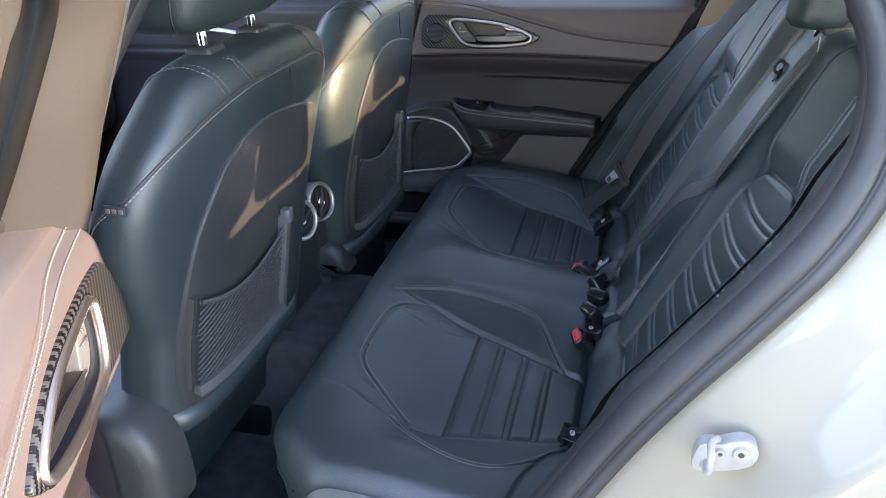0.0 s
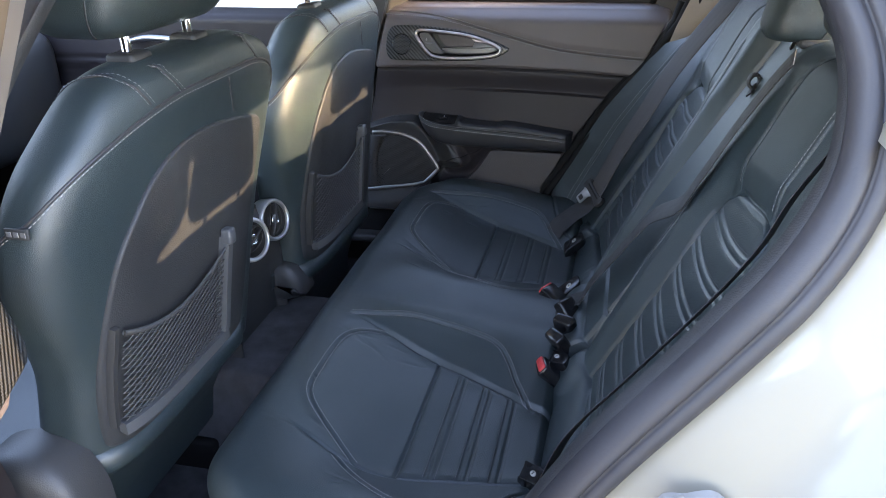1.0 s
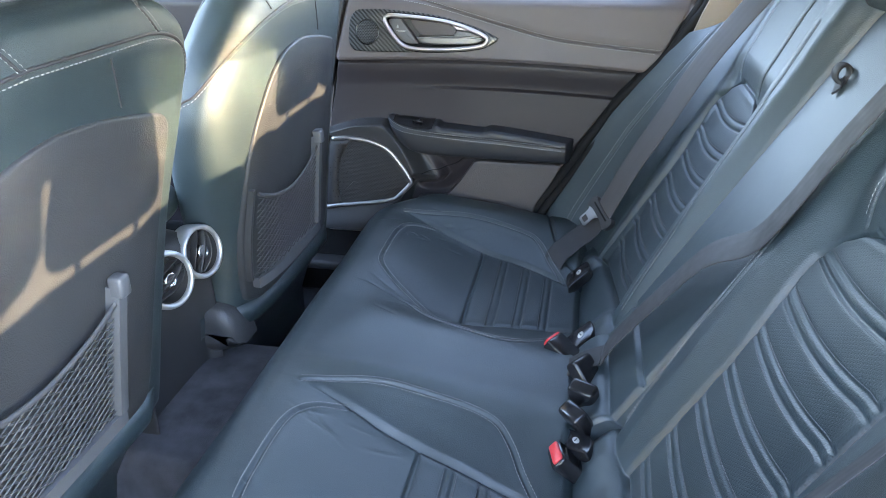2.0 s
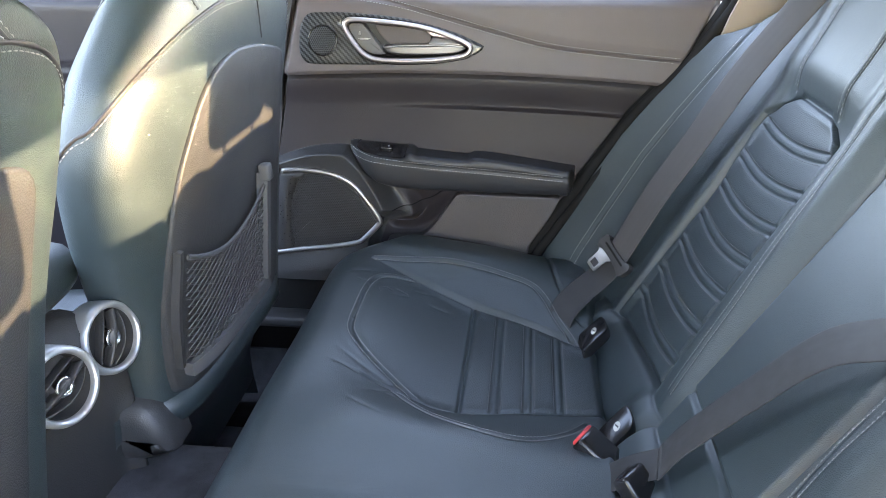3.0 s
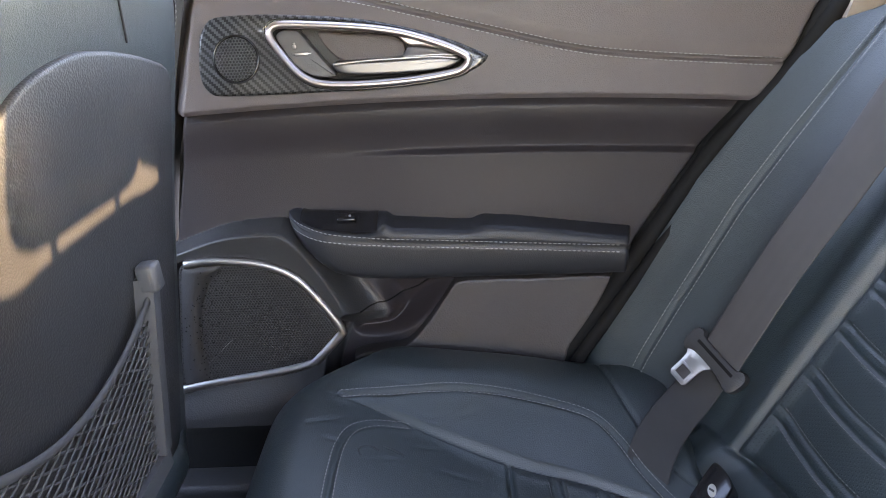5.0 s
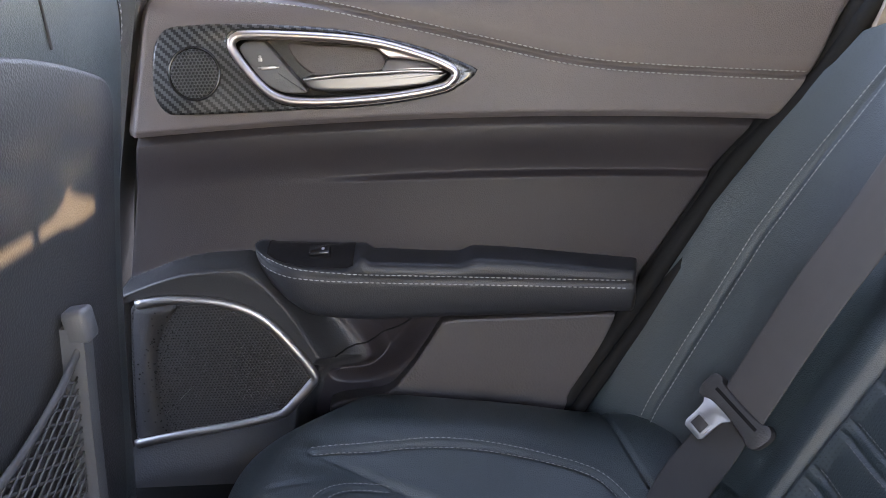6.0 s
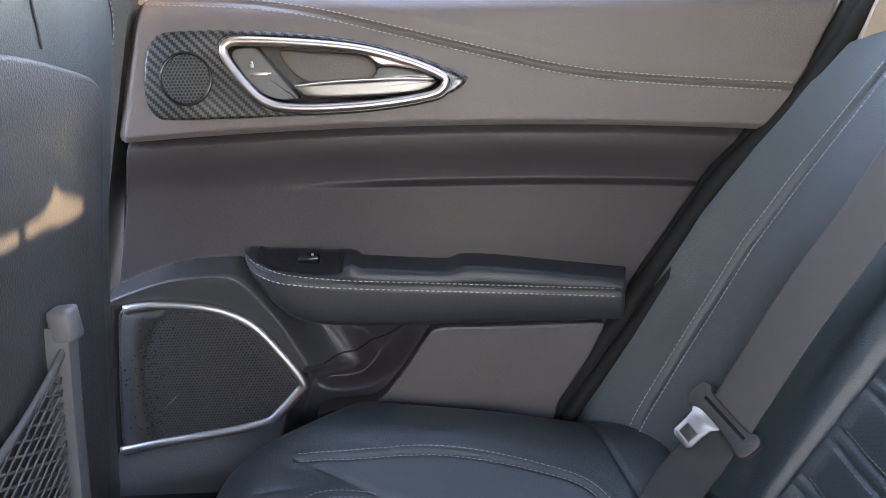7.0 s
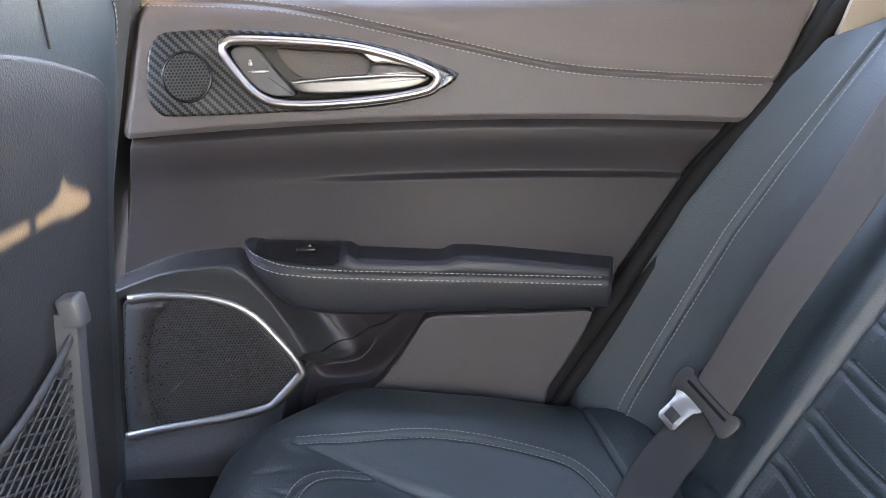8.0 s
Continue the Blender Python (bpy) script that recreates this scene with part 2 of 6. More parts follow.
def distance(U, V, line):
    """The distance of each point (U, V) from a polyline."""
    best = np.full(U.shape, 9.0)
    for (a, b), (c, d) in zip(line[:-1], line[1:]):
        ex, ey = c - a, d - b
        L = ex * ex + ey * ey + 1e-12
        t = np.clip(((U - a) * ex + (V - b) * ey) / L, 0, 1)
        best = np.minimum(best, np.hypot(U - a - t * ex, V - b - t * ey))
    return best


def inside(U, V, ring):
    """Which points lie inside a closed outline."""
    hit = np.zeros(U.shape, bool)
    for (a, b), (c, d) in zip(ring, np.roll(ring, -1, 0)):
        if b != d:
            hit ^= ((b > V) != (d > V)) & (U < (c - a) * (V - b) / (d - b) + a)
    return hit


def tangents(p, closed=False):
    if closed:
        t = np.roll(p, -1, 0) - np.roll(p, 1, 0)
    else:
        t = np.gradient(p, axis=0)
    return t / (np.linalg.norm(t, axis=1, keepdims=True) + 1e-12)


def tube(p, r, n=10, closed=False, up=(0, 0, 1), squash=1.0, caps=True):
    """A round bar along a curve; squash flattens it along up."""
    p = np.array(p, float)
    t = tangents(p, closed)
    u = np.array(up, float) - t * (t @ np.array(up, float))[:, None]
    u /= np.linalg.norm(u, axis=1, keepdims=True) + 1e-12
    w = np.cross(t, u)
    a = np.linspace(0, 2 * np.pi, n, endpoint=False)
    r = np.broadcast_to(r, (len(p),))
    P = p[:, None] + r[:, None, None] * (np.cos(a)[None, :, None] * w[:, None] + squash * np.sin(a)[None, :, None] * u[:, None])
    v, f = grid(P, closed_u=closed, closed_v=True)
    f = [tuple(q) for q in f]
    if caps and not closed:
        f += [tuple(range(n))[::-1], tuple(range((len(p) - 1) * n, len(p) * n))]
    return v, f


def merged(*pieces):
    """Several (verts, faces) in one."""
    V, F, k = [], [], 0
    for v, f in pieces:
        V.append(np.asarray(v, float))
        F += [tuple(int(i) + k for i in q) for q in f]
        k += len(v)
    return np.vstack(V), F


def box(cx, cy, cz, sx, sy, sz, bevel=0.0, segments=2, turn=None):
    bm = bmesh.new()
    bmesh.ops.create_cube(bm, size=1)
    bmesh.ops.scale(bm, vec=(sx, sy, sz), verts=bm.verts)
    if bevel:
        bmesh.ops.bevel(bm, geom=list(bm.edges), offset=bevel, segments=segments, profile=0.5, affect="EDGES")
    if turn:
        bmesh.ops.transform(bm, matrix=turn, verts=bm.verts)
    bmesh.ops.translate(bm, vec=(cx, cy, cz), verts=bm.verts)
    return bm


def plate(ring, put, h, bevel=0.003, hole=None, back=0.0):
    """A plate with a rounded rim. ring: outline (u, v), running round; put(u, v, d) lays it out, d metres proud.
    With hole, an outline of as many points, it is a frame."""
    ring = np.asarray(ring, float)
    n = len(ring)

    def inset(r, d):
        t = tangents(np.c_[r, np.zeros(n)], True)[:, :2]
        area = np.sum(r[:, 0] * np.roll(r[:, 1], -1) - np.roll(r[:, 0], -1) * r[:, 1])
        nor = np.stack([-t[:, 1], t[:, 0]], 1) * (1 if area > 0 else -1)
        return r + nor * d
    rows = [(ring, back), (ring, h - bevel), (inset(ring, bevel * 0.3), h - bevel * 0.3), (inset(ring, bevel), h)]
    if hole is not None:
        hole = np.asarray(hole, float)
        rows += [(inset(hole, -bevel), h), (inset(hole, -bevel * 0.3), h - bevel * 0.3), (hole, h - bevel), (hole, back)]
    P = np.array([[put(u, v, d) for u, v in r] for r, d in rows])
    v, f = grid(P, closed_v=True)
    f = [tuple(q) for q in f]
    if hole is None:
        k = (len(rows) - 1) * n
        f.append(tuple(range(k, k + n)))
    return v, f


def fixed(ob):
    """Turns all faces outwards."""
    bm = bmesh.new()
    bm.from_mesh(ob.data)
    bmesh.ops.recalc_face_normals(bm, faces=bm.faces)
    bm.to_mesh(ob.data)
    bm.free()
    return ob


def stitches(lines, length=0.0042, gap=0.0014, r=0.0007, lift=0.0004):
    """Dashes of thread along curves on a surface. lines: pairs of points (n, 3) and surface normals (n, 3)."""
    V, F, k = [], [], 0
    for p, nrm in lines:
        s = np.r_[0, np.cumsum(np.linalg.norm(np.diff(p, axis=0), axis=1))]
        w = np.arange(0, s[-1] - length, length + gap)
        get = lambda arr, x: np.stack([np.interp(x, s, arr[:, j]) for j in range(3)], 1)
        a, b = get(p, w), get(p, w + length)
        m = get(nrm, w + length / 2)
        m /= np.linalg.norm(m, axis=1, keepdims=True) + 1e-12
        t = b - a
        t /= np.linalg.norm(t, axis=1, keepdims=True) + 1e-12
        side = np.cross(t, m)
        for i in range(len(w)):
            for q, g in ((a[i], 0.4), ((a[i] + b[i]) / 2 + m[i] * r * 0.8, 1.0), (b[i], 0.4)):
                base = q + m[i] * lift
                V += [base + side[i] * r * g, base + m[i] * r * g, base - side[i] * r * g]
            F += [(k, k + 1, k + 4, k + 3), (k + 1, k + 2, k + 5, k + 4), (k + 3, k + 4, k + 7, k + 6), (k + 4, k + 5, k + 8, k + 7)]
            k += 9
    return np.array(V), F


def ribbon(p, across, width, thick=0.0016):
    """A flat strap along a curve; across: the direction of its width at each point. It carries a length-and-width UV."""
    p, c = np.array(p, float), np.array(across, float)
    t = tangents(p)
    c = c - t * np.sum(c * t, 1, keepdims=True)
    c /= np.linalg.norm(c, axis=1, keepdims=True)
    nrm = np.cross(t, c)
    s = np.r_[0, np.cumsum(np.linalg.norm(np.diff(p, axis=0), axis=1))]
    cols = [(-.5, .3), (-.46, .5), (-.2, .5), (.2, .5), (.46, .5), (.5, .3), (.5, -.3), (.46, -.5), (-.46, -.5), (-.5, -.3)]
    w = np.broadcast_to(width, (len(p),))
    P = np.stack([p + c * (a * w)[:, None] + nrm * (b * thick) for a, b in cols], 1)
    v, f = grid(P, closed_v=True)
    me = mesh("strap", v, list(map(tuple, f)) + [tuple(range(len(cols)))[::-1], tuple(range((len(p) - 1) * len(cols), len(p) * len(cols)))])
    uv = me.uv_layers.new(name="UV")
    co = np.array([(cols[i % len(cols)][0] * width if np.isscalar(width) else cols[i % len(cols)][0] * 0.05, s[i // len(cols)]) for i in range(len(v))])
    li = np.zeros(len(me.loops), np.int32)
    me.loops.foreach_get("vertex_index", li)
    uv.data.foreach_set("uv", co[li].astype(np.float32).ravel())
    return me


def strips(P, keep):
    """The quads of a grid of points for which keep (n-1, m-1) holds, without loose points."""
    v, f = grid(P)
    f = f[keep.ravel()]
    used, inv = np.unique(f, return_inverse=True)
    return v[used], inv.reshape(-1, 4)


def curve(pts):
    """A smooth function through a few points."""
    p = spline(pts, 120)
    p = p[np.argsort(p[:, 0])]
    return lambda x: np.interp(x, p[:, 0], p[:, 1])


def fill(rows, put, levels=(0.8, 0.55, 0.3, 0.12)):
    """Closes a list of (ring, depth) rows with rings that shrink to the middle, so that the face follows a curved support."""
    ring, d = rows[-1]
    mid = ring.mean(0)
    rows = rows + [(mid + (ring - mid) * k, d) for k in levels]
    P = np.array([[put(u, v, d) for u, v in r] for r, d in rows])
    n = len(ring)
    v, f = grid(P, closed_v=True)
    k = (len(rows) - 1) * n
    return v, [tuple(q) for q in f] + [tuple(range(k, k + n))]


def pad(ring, put, h, bevel=0.004, back=0.0):
    """A plate over a curved support."""
    ring = np.asarray(ring, float)
    t = tangents(np.c_[ring, np.zeros(len(ring))], True)[:, :2]
    area = np.sum(ring[:, 0] * np.roll(ring[:, 1], -1) - np.roll(ring[:, 0], -1) * ring[:, 1])
    nor = np.stack([-t[:, 1], t[:, 0]], 1) * (1 if area > 0 else -1)
    rows = [(ring, back)] + [(ring + nor * bevel * (1 - math.cos(a)), h - bevel * (1 - math.sin(a))) for a in (0, 0.5, 1.0, 1.57)]
    return fill(rows, put)


# ---- ground ----
ground = part("ground", (np.array([(-400, -400, 0), (400, -400, 0), (400, 400, 0), (-400, 400, 0)]), [(0, 1, 2, 3)]), CONCRETE)
tagged(ground, "pale sunlit concrete forecourt under the car", "ground", kind="structure")
lawn = part("lawn", (np.array([(-60, -40, 0.02), (60, -40, 0.02), (60, -4.2, 0.02), (-60, -4.2, 0.02),
                              (-60, -40, -0.2), (60, -40, -0.2), (60, -4.2, -0.2), (-60, -4.2, -0.2)]),
                     [(0, 1, 2, 3), (3, 2, 6, 7), (0, 3, 7, 4), (1, 0, 4, 5), (2, 1, 5, 6)]), GRASS)
tagged(lawn, "sunlit mown lawn beside the forecourt", "lawn", kind="structure")

# tall unseen hedges, added to block the bright horizon in front and beyond the car; behind it is open to the low sun
rng = np.random.default_rng(11)
ang = np.linspace(radians(62), radians(218), 240)
lev = np.linspace(0, 1, 24)
A_, K_ = np.meshgrid(ang, lev, indexing="ij")
high = 4.6 + 0.9 * np.sin(5 * ang + 1) + 0.5 * np.sin(13 * ang) + rng.uniform(-0.3, 0.3, 240)
far_ = 17.0 + 1.2 * np.sin(4 * A_) + 1.6 * K_ ** 2 + rng.uniform(-0.35, 0.35, A_.shape)
hedge = part("backdrop", grid(np.stack([far_ * np.cos(A_), far_ * np.sin(A_), 0.03 + high[:, None] * K_], -1)), HEDGE)
tagged(hedge, "unseen dark green hedge added to block the bright horizon", "hedge", kind="structure")

# ---- car shell ----
# The near door opening: its rim runs round in x and z, and leans in with height.
RIM = spline([(-0.19, 0.49), (-0.11, 0.60), (0.0, 0.795), (0.11, 0.955), (0.175, 1.055), (0.195, 1.12), (0.185, 1.19), (0.13, 1.265),
              (0.0, 1.315), (-0.25, 1.34), (-0.455, 1.325), (-0.522, 1.24), (-0.590, 1.10), (-0.640, 0.98), (-0.70, 0.80), (-0.742, 0.60),
              (-0.73, 0.50), (-0.65, 0.455), (-0.45, 0.45), (-0.28, 0.45)], 220, closed=True)


def rim_y(z):
    return -0.70 + 0.20 * np.clip((z - 1.0) / 0.36, 0, 1) ** 1.4


def rim_loft(rows):
    """Rings about the opening; rows: metres away from it, metres outwards from the cabin."""
    t = tangents(np.c_[RIM, np.zeros(len(RIM))], True)[:, :2]
    nor = np.stack([t[:, 1], -t[:, 0]], 1)
    area = np.sum(RIM[:, 0] * np.roll(RIM[:, 1], -1) - np.roll(RIM[:, 0], -1) * RIM[:, 1])
    nor *= 1 if area > 0 else -1
    P = []
    for off, out in rows:
        xz = RIM + nor * off
        P.append(np.stack([xz[:, 0], rim_y(RIM[:, 1]) - out, xz[:, 1]], 1))
    return grid(np.array(P), closed_v=True)


shell = thing("car_body", "white painted saloon car body with an open rear door", "car body", kind="structure")
fixed(part("body_side", rim_loft([(0.012, -0.03), (0.030, -0.02), (0.040, 0.0), (0.048, 0.012), (0.070, 0.030), (0.105, 0.048), (0.130, 0.070), (0.143, 0.105),
                                  (0.152, 0.118), (0.170, 0.124), (0.23, 0.128), (0.30, 0.12)]), PAINT, shell, "glossy white painted door jamb and side skin"))
seal = part("door_seal", rim_loft([(0.034, -0.03), (0.045, -0.004), (0.048, 0.008), (0.046, 0.017), (0.041, 0.022), (0.034, 0.023), (0.030, 0.019), (0.0285, 0.014), (0.027, 0.018), (0.022, 0.021), (0.015, 0.018),
                                   (0.009, 0.010), (0.006, 0.0), (0.008, -0.012), (0.016, -0.03)]), RUBBER, shell, "black rubber door seal")
fixed(seal)

fixed(part("side_trim", rim_loft([(0.030, -0.006), (0.012, -0.018), (0.006, -0.035), (0.02, -0.055), (0.10, -0.062), (0.22, -0.06)]), HARD, shell, "black inner side trim"))

striker = thing("door_striker", "silver steel door striker bolted to the white jamb", "striker", at=(0.11, -0.752, 0.81))
_st = Matrix.Rotation(radians(8), 4, "Y") @ Matrix.Scale(0.92, 4)


def striker_bit(name, bm, mat, label=""):
    bmesh.ops.transform(bm, matrix=_st, verts=bm.verts)
    return part(name, bm, mat, striker, label)


ring = spline([(-0.026, 0.004), (-0.018, 0.010), (-0.006, 0.013), (0.004, 0.019), (0.016, 0.024), (0.027, 0.021), (0.033, 0.012), (0.033, 0.000), (0.026, -0.010), (0.010, -0.019), (-0.010, -0.026), (-0.024, -0.027), (-0.028, -0.016)], 52, closed=True)


def loose(pair):
    """A (verts, faces) pair as a bmesh."""
    bm = bmesh.new()
    vs = [bm.verts.new(p) for p in pair[0]]
    for q in pair[1]:
        bm.faces.new([vs[i] for i in q])
    return bm


sharp(striker_bit("base_plate", loose(plate(ring, lambda u, w, d: (u, -0.012 - d, w), 0.004, 0.0015, back=-0.012)), CAST, "grey steel base plate"), 40)
hoop = spline([(-0.014, -0.014, -0.014), (-0.015, -0.030, -0.012), (-0.016, -0.042, -0.004), (-0.017, -0.044, 0.006), (-0.018, -0.040, 0.016), (-0.018, -0.026, 0.021), (-0.010, -0.014, 0.018)], 40)
striker_bit("hoop", loose(tube(hoop, 0.0040, 12)), CAST, "bent steel striker hoop")
for dx, dz, rad in ((0.016, 0.008, 0.0088), (-0.012, -0.017, 0.0078), (-0.004, 0.003, 0.0060)):
    bm = bmesh.new()
    bmesh.ops.create_cone(bm, cap_ends=True, segments=24, radius1=rad, radius2=rad * 0.88, depth=0.004, matrix=Matrix.Translation((dx, -0.0176, dz)) @ Matrix.Rotation(radians(90), 4, "X"))
    bolt = sharp(striker_bit("bolt", bm, CAST, "grey bolt head"), 30)
    bm = bmesh.new()
    bmesh.ops.create_cone(bm, cap_ends=True, segments=6, radius1=rad * 0.42, radius2=rad * 0.42, depth=0.003, matrix=Matrix.Translation((dx, -0.0184, dz)) @ Matrix.Rotation(radians(90), 4, "X"))
    bmesh.ops.transform(bm, matrix=_st, verts=bm.verts)
    sharp(part("socket", bm, HARD, bolt), 30)

# floor, tunnel, sills
x, y = np.linspace(-1.9, 0.1, 60), np.linspace(-0.72, 0.72, 180)
X, Y = np.meshgrid(x, y, indexing="ij")
Z = 0.245 + 0.215 * (1 - smooth01(0.160, 0.215, np.abs(Y))) + 0.10 * smooth01(0.63, 0.69, np.abs(Y)) + 0.06 * smooth01(-0.45, -0.25, X)
floor_ob = fixed(part("floor", grid(np.stack([X, Y, Z], -1)), CARPET))
tagged(floor_ob, "black carpeted car floor with a raised centre tunnel", "floor", kind="structure")
for sgn in (-1, 1):
    sill = fixed(part("door_sill", box(-0.75, sgn * 0.715, 0.390 if sgn > 0 else 0.350, 2.4, 0.11, 0.165, 0.015, 3), BLACK_RUBBER))
    tagged(sill, "black plastic door sill cover", "sill", kind="structure")
    if sgn > 0:
        part("sill_ledge", box(-0.62, 0.640, 0.400, 0.42, 0.05, 0.022, 0.008, 3), HARD, sill, "black ledge inside the sill")
        part("sill_clip", box(-0.500, 0.632, 0.385, 0.09, 0.05, 0.050, 0.007, 3), HARD, sill, "black plastic sill end piece")
    part("scuff_strip", box(-0.50, sgn * 0.676, 0.4745 if sgn > 0 else 0.4345, 0.30, 0.012, 0.005, 0.002), STEEL, sill, "bright metal scuff strip")

# roof, headliner, rear deck, glass
x, y = np.linspace(-1.04, 0.50, 34), np.linspace(-0.56, 0.56, 30)
X, Y = np.meshgrid(x, y, indexing="ij")
Z = 1.385 - 0.09 * (Y / 0.56) ** 2 * 0.6 - 0.10 * ((np.maximum(X, -1.0) + 0.25) / 0.8) ** 2 - 0.10 * np.clip(-1.0 - X, 0, 1)
fixed(part("ceiling", grid(np.stack([X, Y, Z], -1)), HEADLINER))
tagged(bpy.data.objects["ceiling"], "pale grey fabric headliner", "ceiling", kind="structure")
fixed(part("roof_skin", grid(np.stack([X * 1.02, Y * 1.08, Z + 0.03], -1)), PAINT, shell, "white roof panel"))
rear_wall = part("wall_rear", box(0.60, 0, 0.60, 0.04, 1.50, 0.82, 0.005), HARD)
tagged(rear_wall, "dark bulkhead behind the rear bench", "wall", kind="structure")
shelf = part("parcel_shelf", box(0.75, 0, 1.005, 0.88, 1.24, 0.03, 0.01), CARPET)
tagged(shelf, "black felt parcel shelf behind the rear seats", "shelf", kind="structure")
fixed(part("bonnet", box(-2.22, 0, 0.93, 0.80, 1.5, 0.05, 0.02, 3), PAINT, shell, "white bonnet"))
fixed(part("nose", box(-2.62, 0, 0.62, 0.05, 1.6, 0.62, 0.02, 3), PAINT, shell, "white front panel"))
fixed(part("tail", box(1.66, 0, 0.66, 0.05, 1.64, 0.60, 0.02, 3), PAINT, shell, "white rear panel"))
fixed(part("boot_lid", box(1.40, 0, 0.96, 0.55, 1.5, 0.06, 0.03, 3), PAINT, shell))


def pane(name, corners, label):
    ob = part(name, (np.array(corners, float), [(0, 1, 2, 3)]), GLASS)
    ob.visible_shadow = False
    return tagged(ob, label, "window", kind="structure")


pane("window_1", [(0.52, -0.50, 1.30), (0.52, 0.50, 1.30), (1.18, 0.56, 1.02), (1.18, -0.56, 1.02)], "clear sloping rear window glass")
pane("window_2", [(-1.03, -0.54, 1.300), (-1.03, 0.54, 1.300), (-1.85, 0.62, 0.98), (-1.85, -0.62, 0.98)], "clear sloping windscreen glass")
dash = part("dashboard", box(-1.75, 0, 0.80, 0.40, 1.36, 0.34, 0.07, 4), HARD)
tagged(dash, "black padded dashboard under the windscreen", "dashboard")
fw = part("wall_front", box(-1.98, 0, 0.62, 0.05, 1.44, 0.75, 0.01), HARD)
tagged(fw, "dark bulkhead under the windscreen", "wall", kind="structure")


def slab(name, ring, y0, y1, mat, parent, label=""):
    """An upright slab with an outline in x and z, between two y's (low edge y, high edge y: it leans in)."""
    ring = np.array(ring, float)
    n = len(ring)
    ylow = lambda z, y: y * (1 - 0.25 * max(0, z - 1.0))
    V = [(a, ylow(b, y0), b) for a, b in ring] + [(a, ylow(b, y1), b) for a, b in ring]
    F = [tuple(range(n)), tuple(range(n, 2 * n))[::-1]] + [(i, (i + 1) % n, n + (i + 1) % n, n + i) for i in range(n)]
    return fixed(sharp(part(name, (np.array(V), F), mat, parent, label)))


for sgn in (-1, 1):
    # behind the rear doors
    slab("quarter_side", [(0.30, 0.3), (1.65, 0.35), (1.65, 0.98), (1.10, 1.03), (0.40, 1.05)], sgn * 0.80, sgn * 0.86, PAINT, shell)
    slab("pillar_skin", [(0.22, 1.12), (0.60, 1.05), (1.2, 1.0), (0.62, 1.33), (0.30, 1.33)], sgn * 0.66, sgn * 0.74, PAINT, shell)
    slab("rear_pillar", [(0.42, 1.02), (0.50, 1.30), (0.66, 1.30), (1.24, 1.02)], sgn * 0.512, sgn * 0.66, LINER, shell, "pale rear window pillar")
    # the rear window narrows to its top between inward-leaning pillar linings
    v = [(x_, sgn * y_, z_) for x_ in (0.50, 0.60) for y_, z_ in ((0.62, 1.15), (0.52, 1.185), (0.43, 1.215), (0.405, 1.24), (0.40, 1.34), (0.62, 1.34))]
    fixed(sharp(part("window_lining", (v, [tuple(range(6)), tuple(range(6, 12))[::-1]] + [(i, (i + 1) % 6, 6 + (i + 1) % 6, 6 + i) for i in range(6)]), LINER, shell, "pale lining beside the rear window")))
    slab("roof_rail", [(-1.1, 1.28), (-0.4, 1.31), (0.5, 1.29), (0.5, 1.40), (-0.4, 1.42), (-1.1, 1.38)], sgn * 0.58, sgn * 0.66, PAINT, shell)
    slab("screen_pillar", [(-1.05, 1.28), (-0.98, 1.36), (-1.86, 1.02), (-1.90, 0.95)], sgn * 0.64, sgn * 0.72, PAINT, shell)
    slab("front_wing", [(-1.75, 0.3), (-1.75, 1.0), (-2.6, 0.95), (-2.6, 0.3)], sgn * 0.74, sgn * 0.86, PAINT, shell)
for sgn in (-1, 1):
    trim = slab("pillar_trim", [(0.124, 0.935), (0.142, 0.99), (0.185, 1.10), (0.25, 1.28), (0.36, 1.33), (0.62, 1.30), (0.42, 1.12), (0.34, 0.96)] if sgn > 0 else [(0.20, 1.02), (0.21, 1.10), (0.27, 1.28), (0.36, 1.33), (0.62, 1.30), (0.42, 1.12), (0.34, 1.02)], sgn * (0.645 if sgn > 0 else 0.636), sgn * 0.660, PILLAR_TRIM if sgn > 0 else LINER, None)
    tagged(trim, "pale grey rear pillar trim", "pillar trim", kind="structure")
    if sgn > 0:
        ring = [(-0.70, 0.33), (-0.68, 0.60), (-0.635, 0.80), (-0.585, 1.0), (-0.49, 1.30), (-0.62, 1.32), (-0.74, 1.0), (-0.80, 0.33)]
    else:
        ring = [(-0.615, 1.0), (-0.50, 1.30), (-0.62, 1.32), (-0.76, 1.0)]
        low = slab("pillar_trim", [(-0.76, 0.33), (-0.76, 0.60), (-0.70, 0.80), (-0.617, 0.996), (-0.76, 0.996), (-0.86, 0.33)], sgn * 0.672, sgn * 0.76, HARD, None)
        tagged(low, "black lower trim of the centre pillar", "pillar trim", kind="structure")
    if sgn < 0:
        slab("centre_pillar_skin", [(-0.612, 1.0), (-0.600, 1.10), (-0.575, 1.20), (-0.54, 1.30), (-0.70, 1.32), (-0.82, 1.0)], sgn * 0.763, sgn * 0.776, PAINT, shell, "white painted centre pillar")
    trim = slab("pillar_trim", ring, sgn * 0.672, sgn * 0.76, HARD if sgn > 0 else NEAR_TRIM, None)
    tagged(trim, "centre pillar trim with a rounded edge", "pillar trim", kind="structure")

# ---- rear door, built as the far one stands closed ----
DOOR_Y = 0.676


FRONT_CUT = [False]


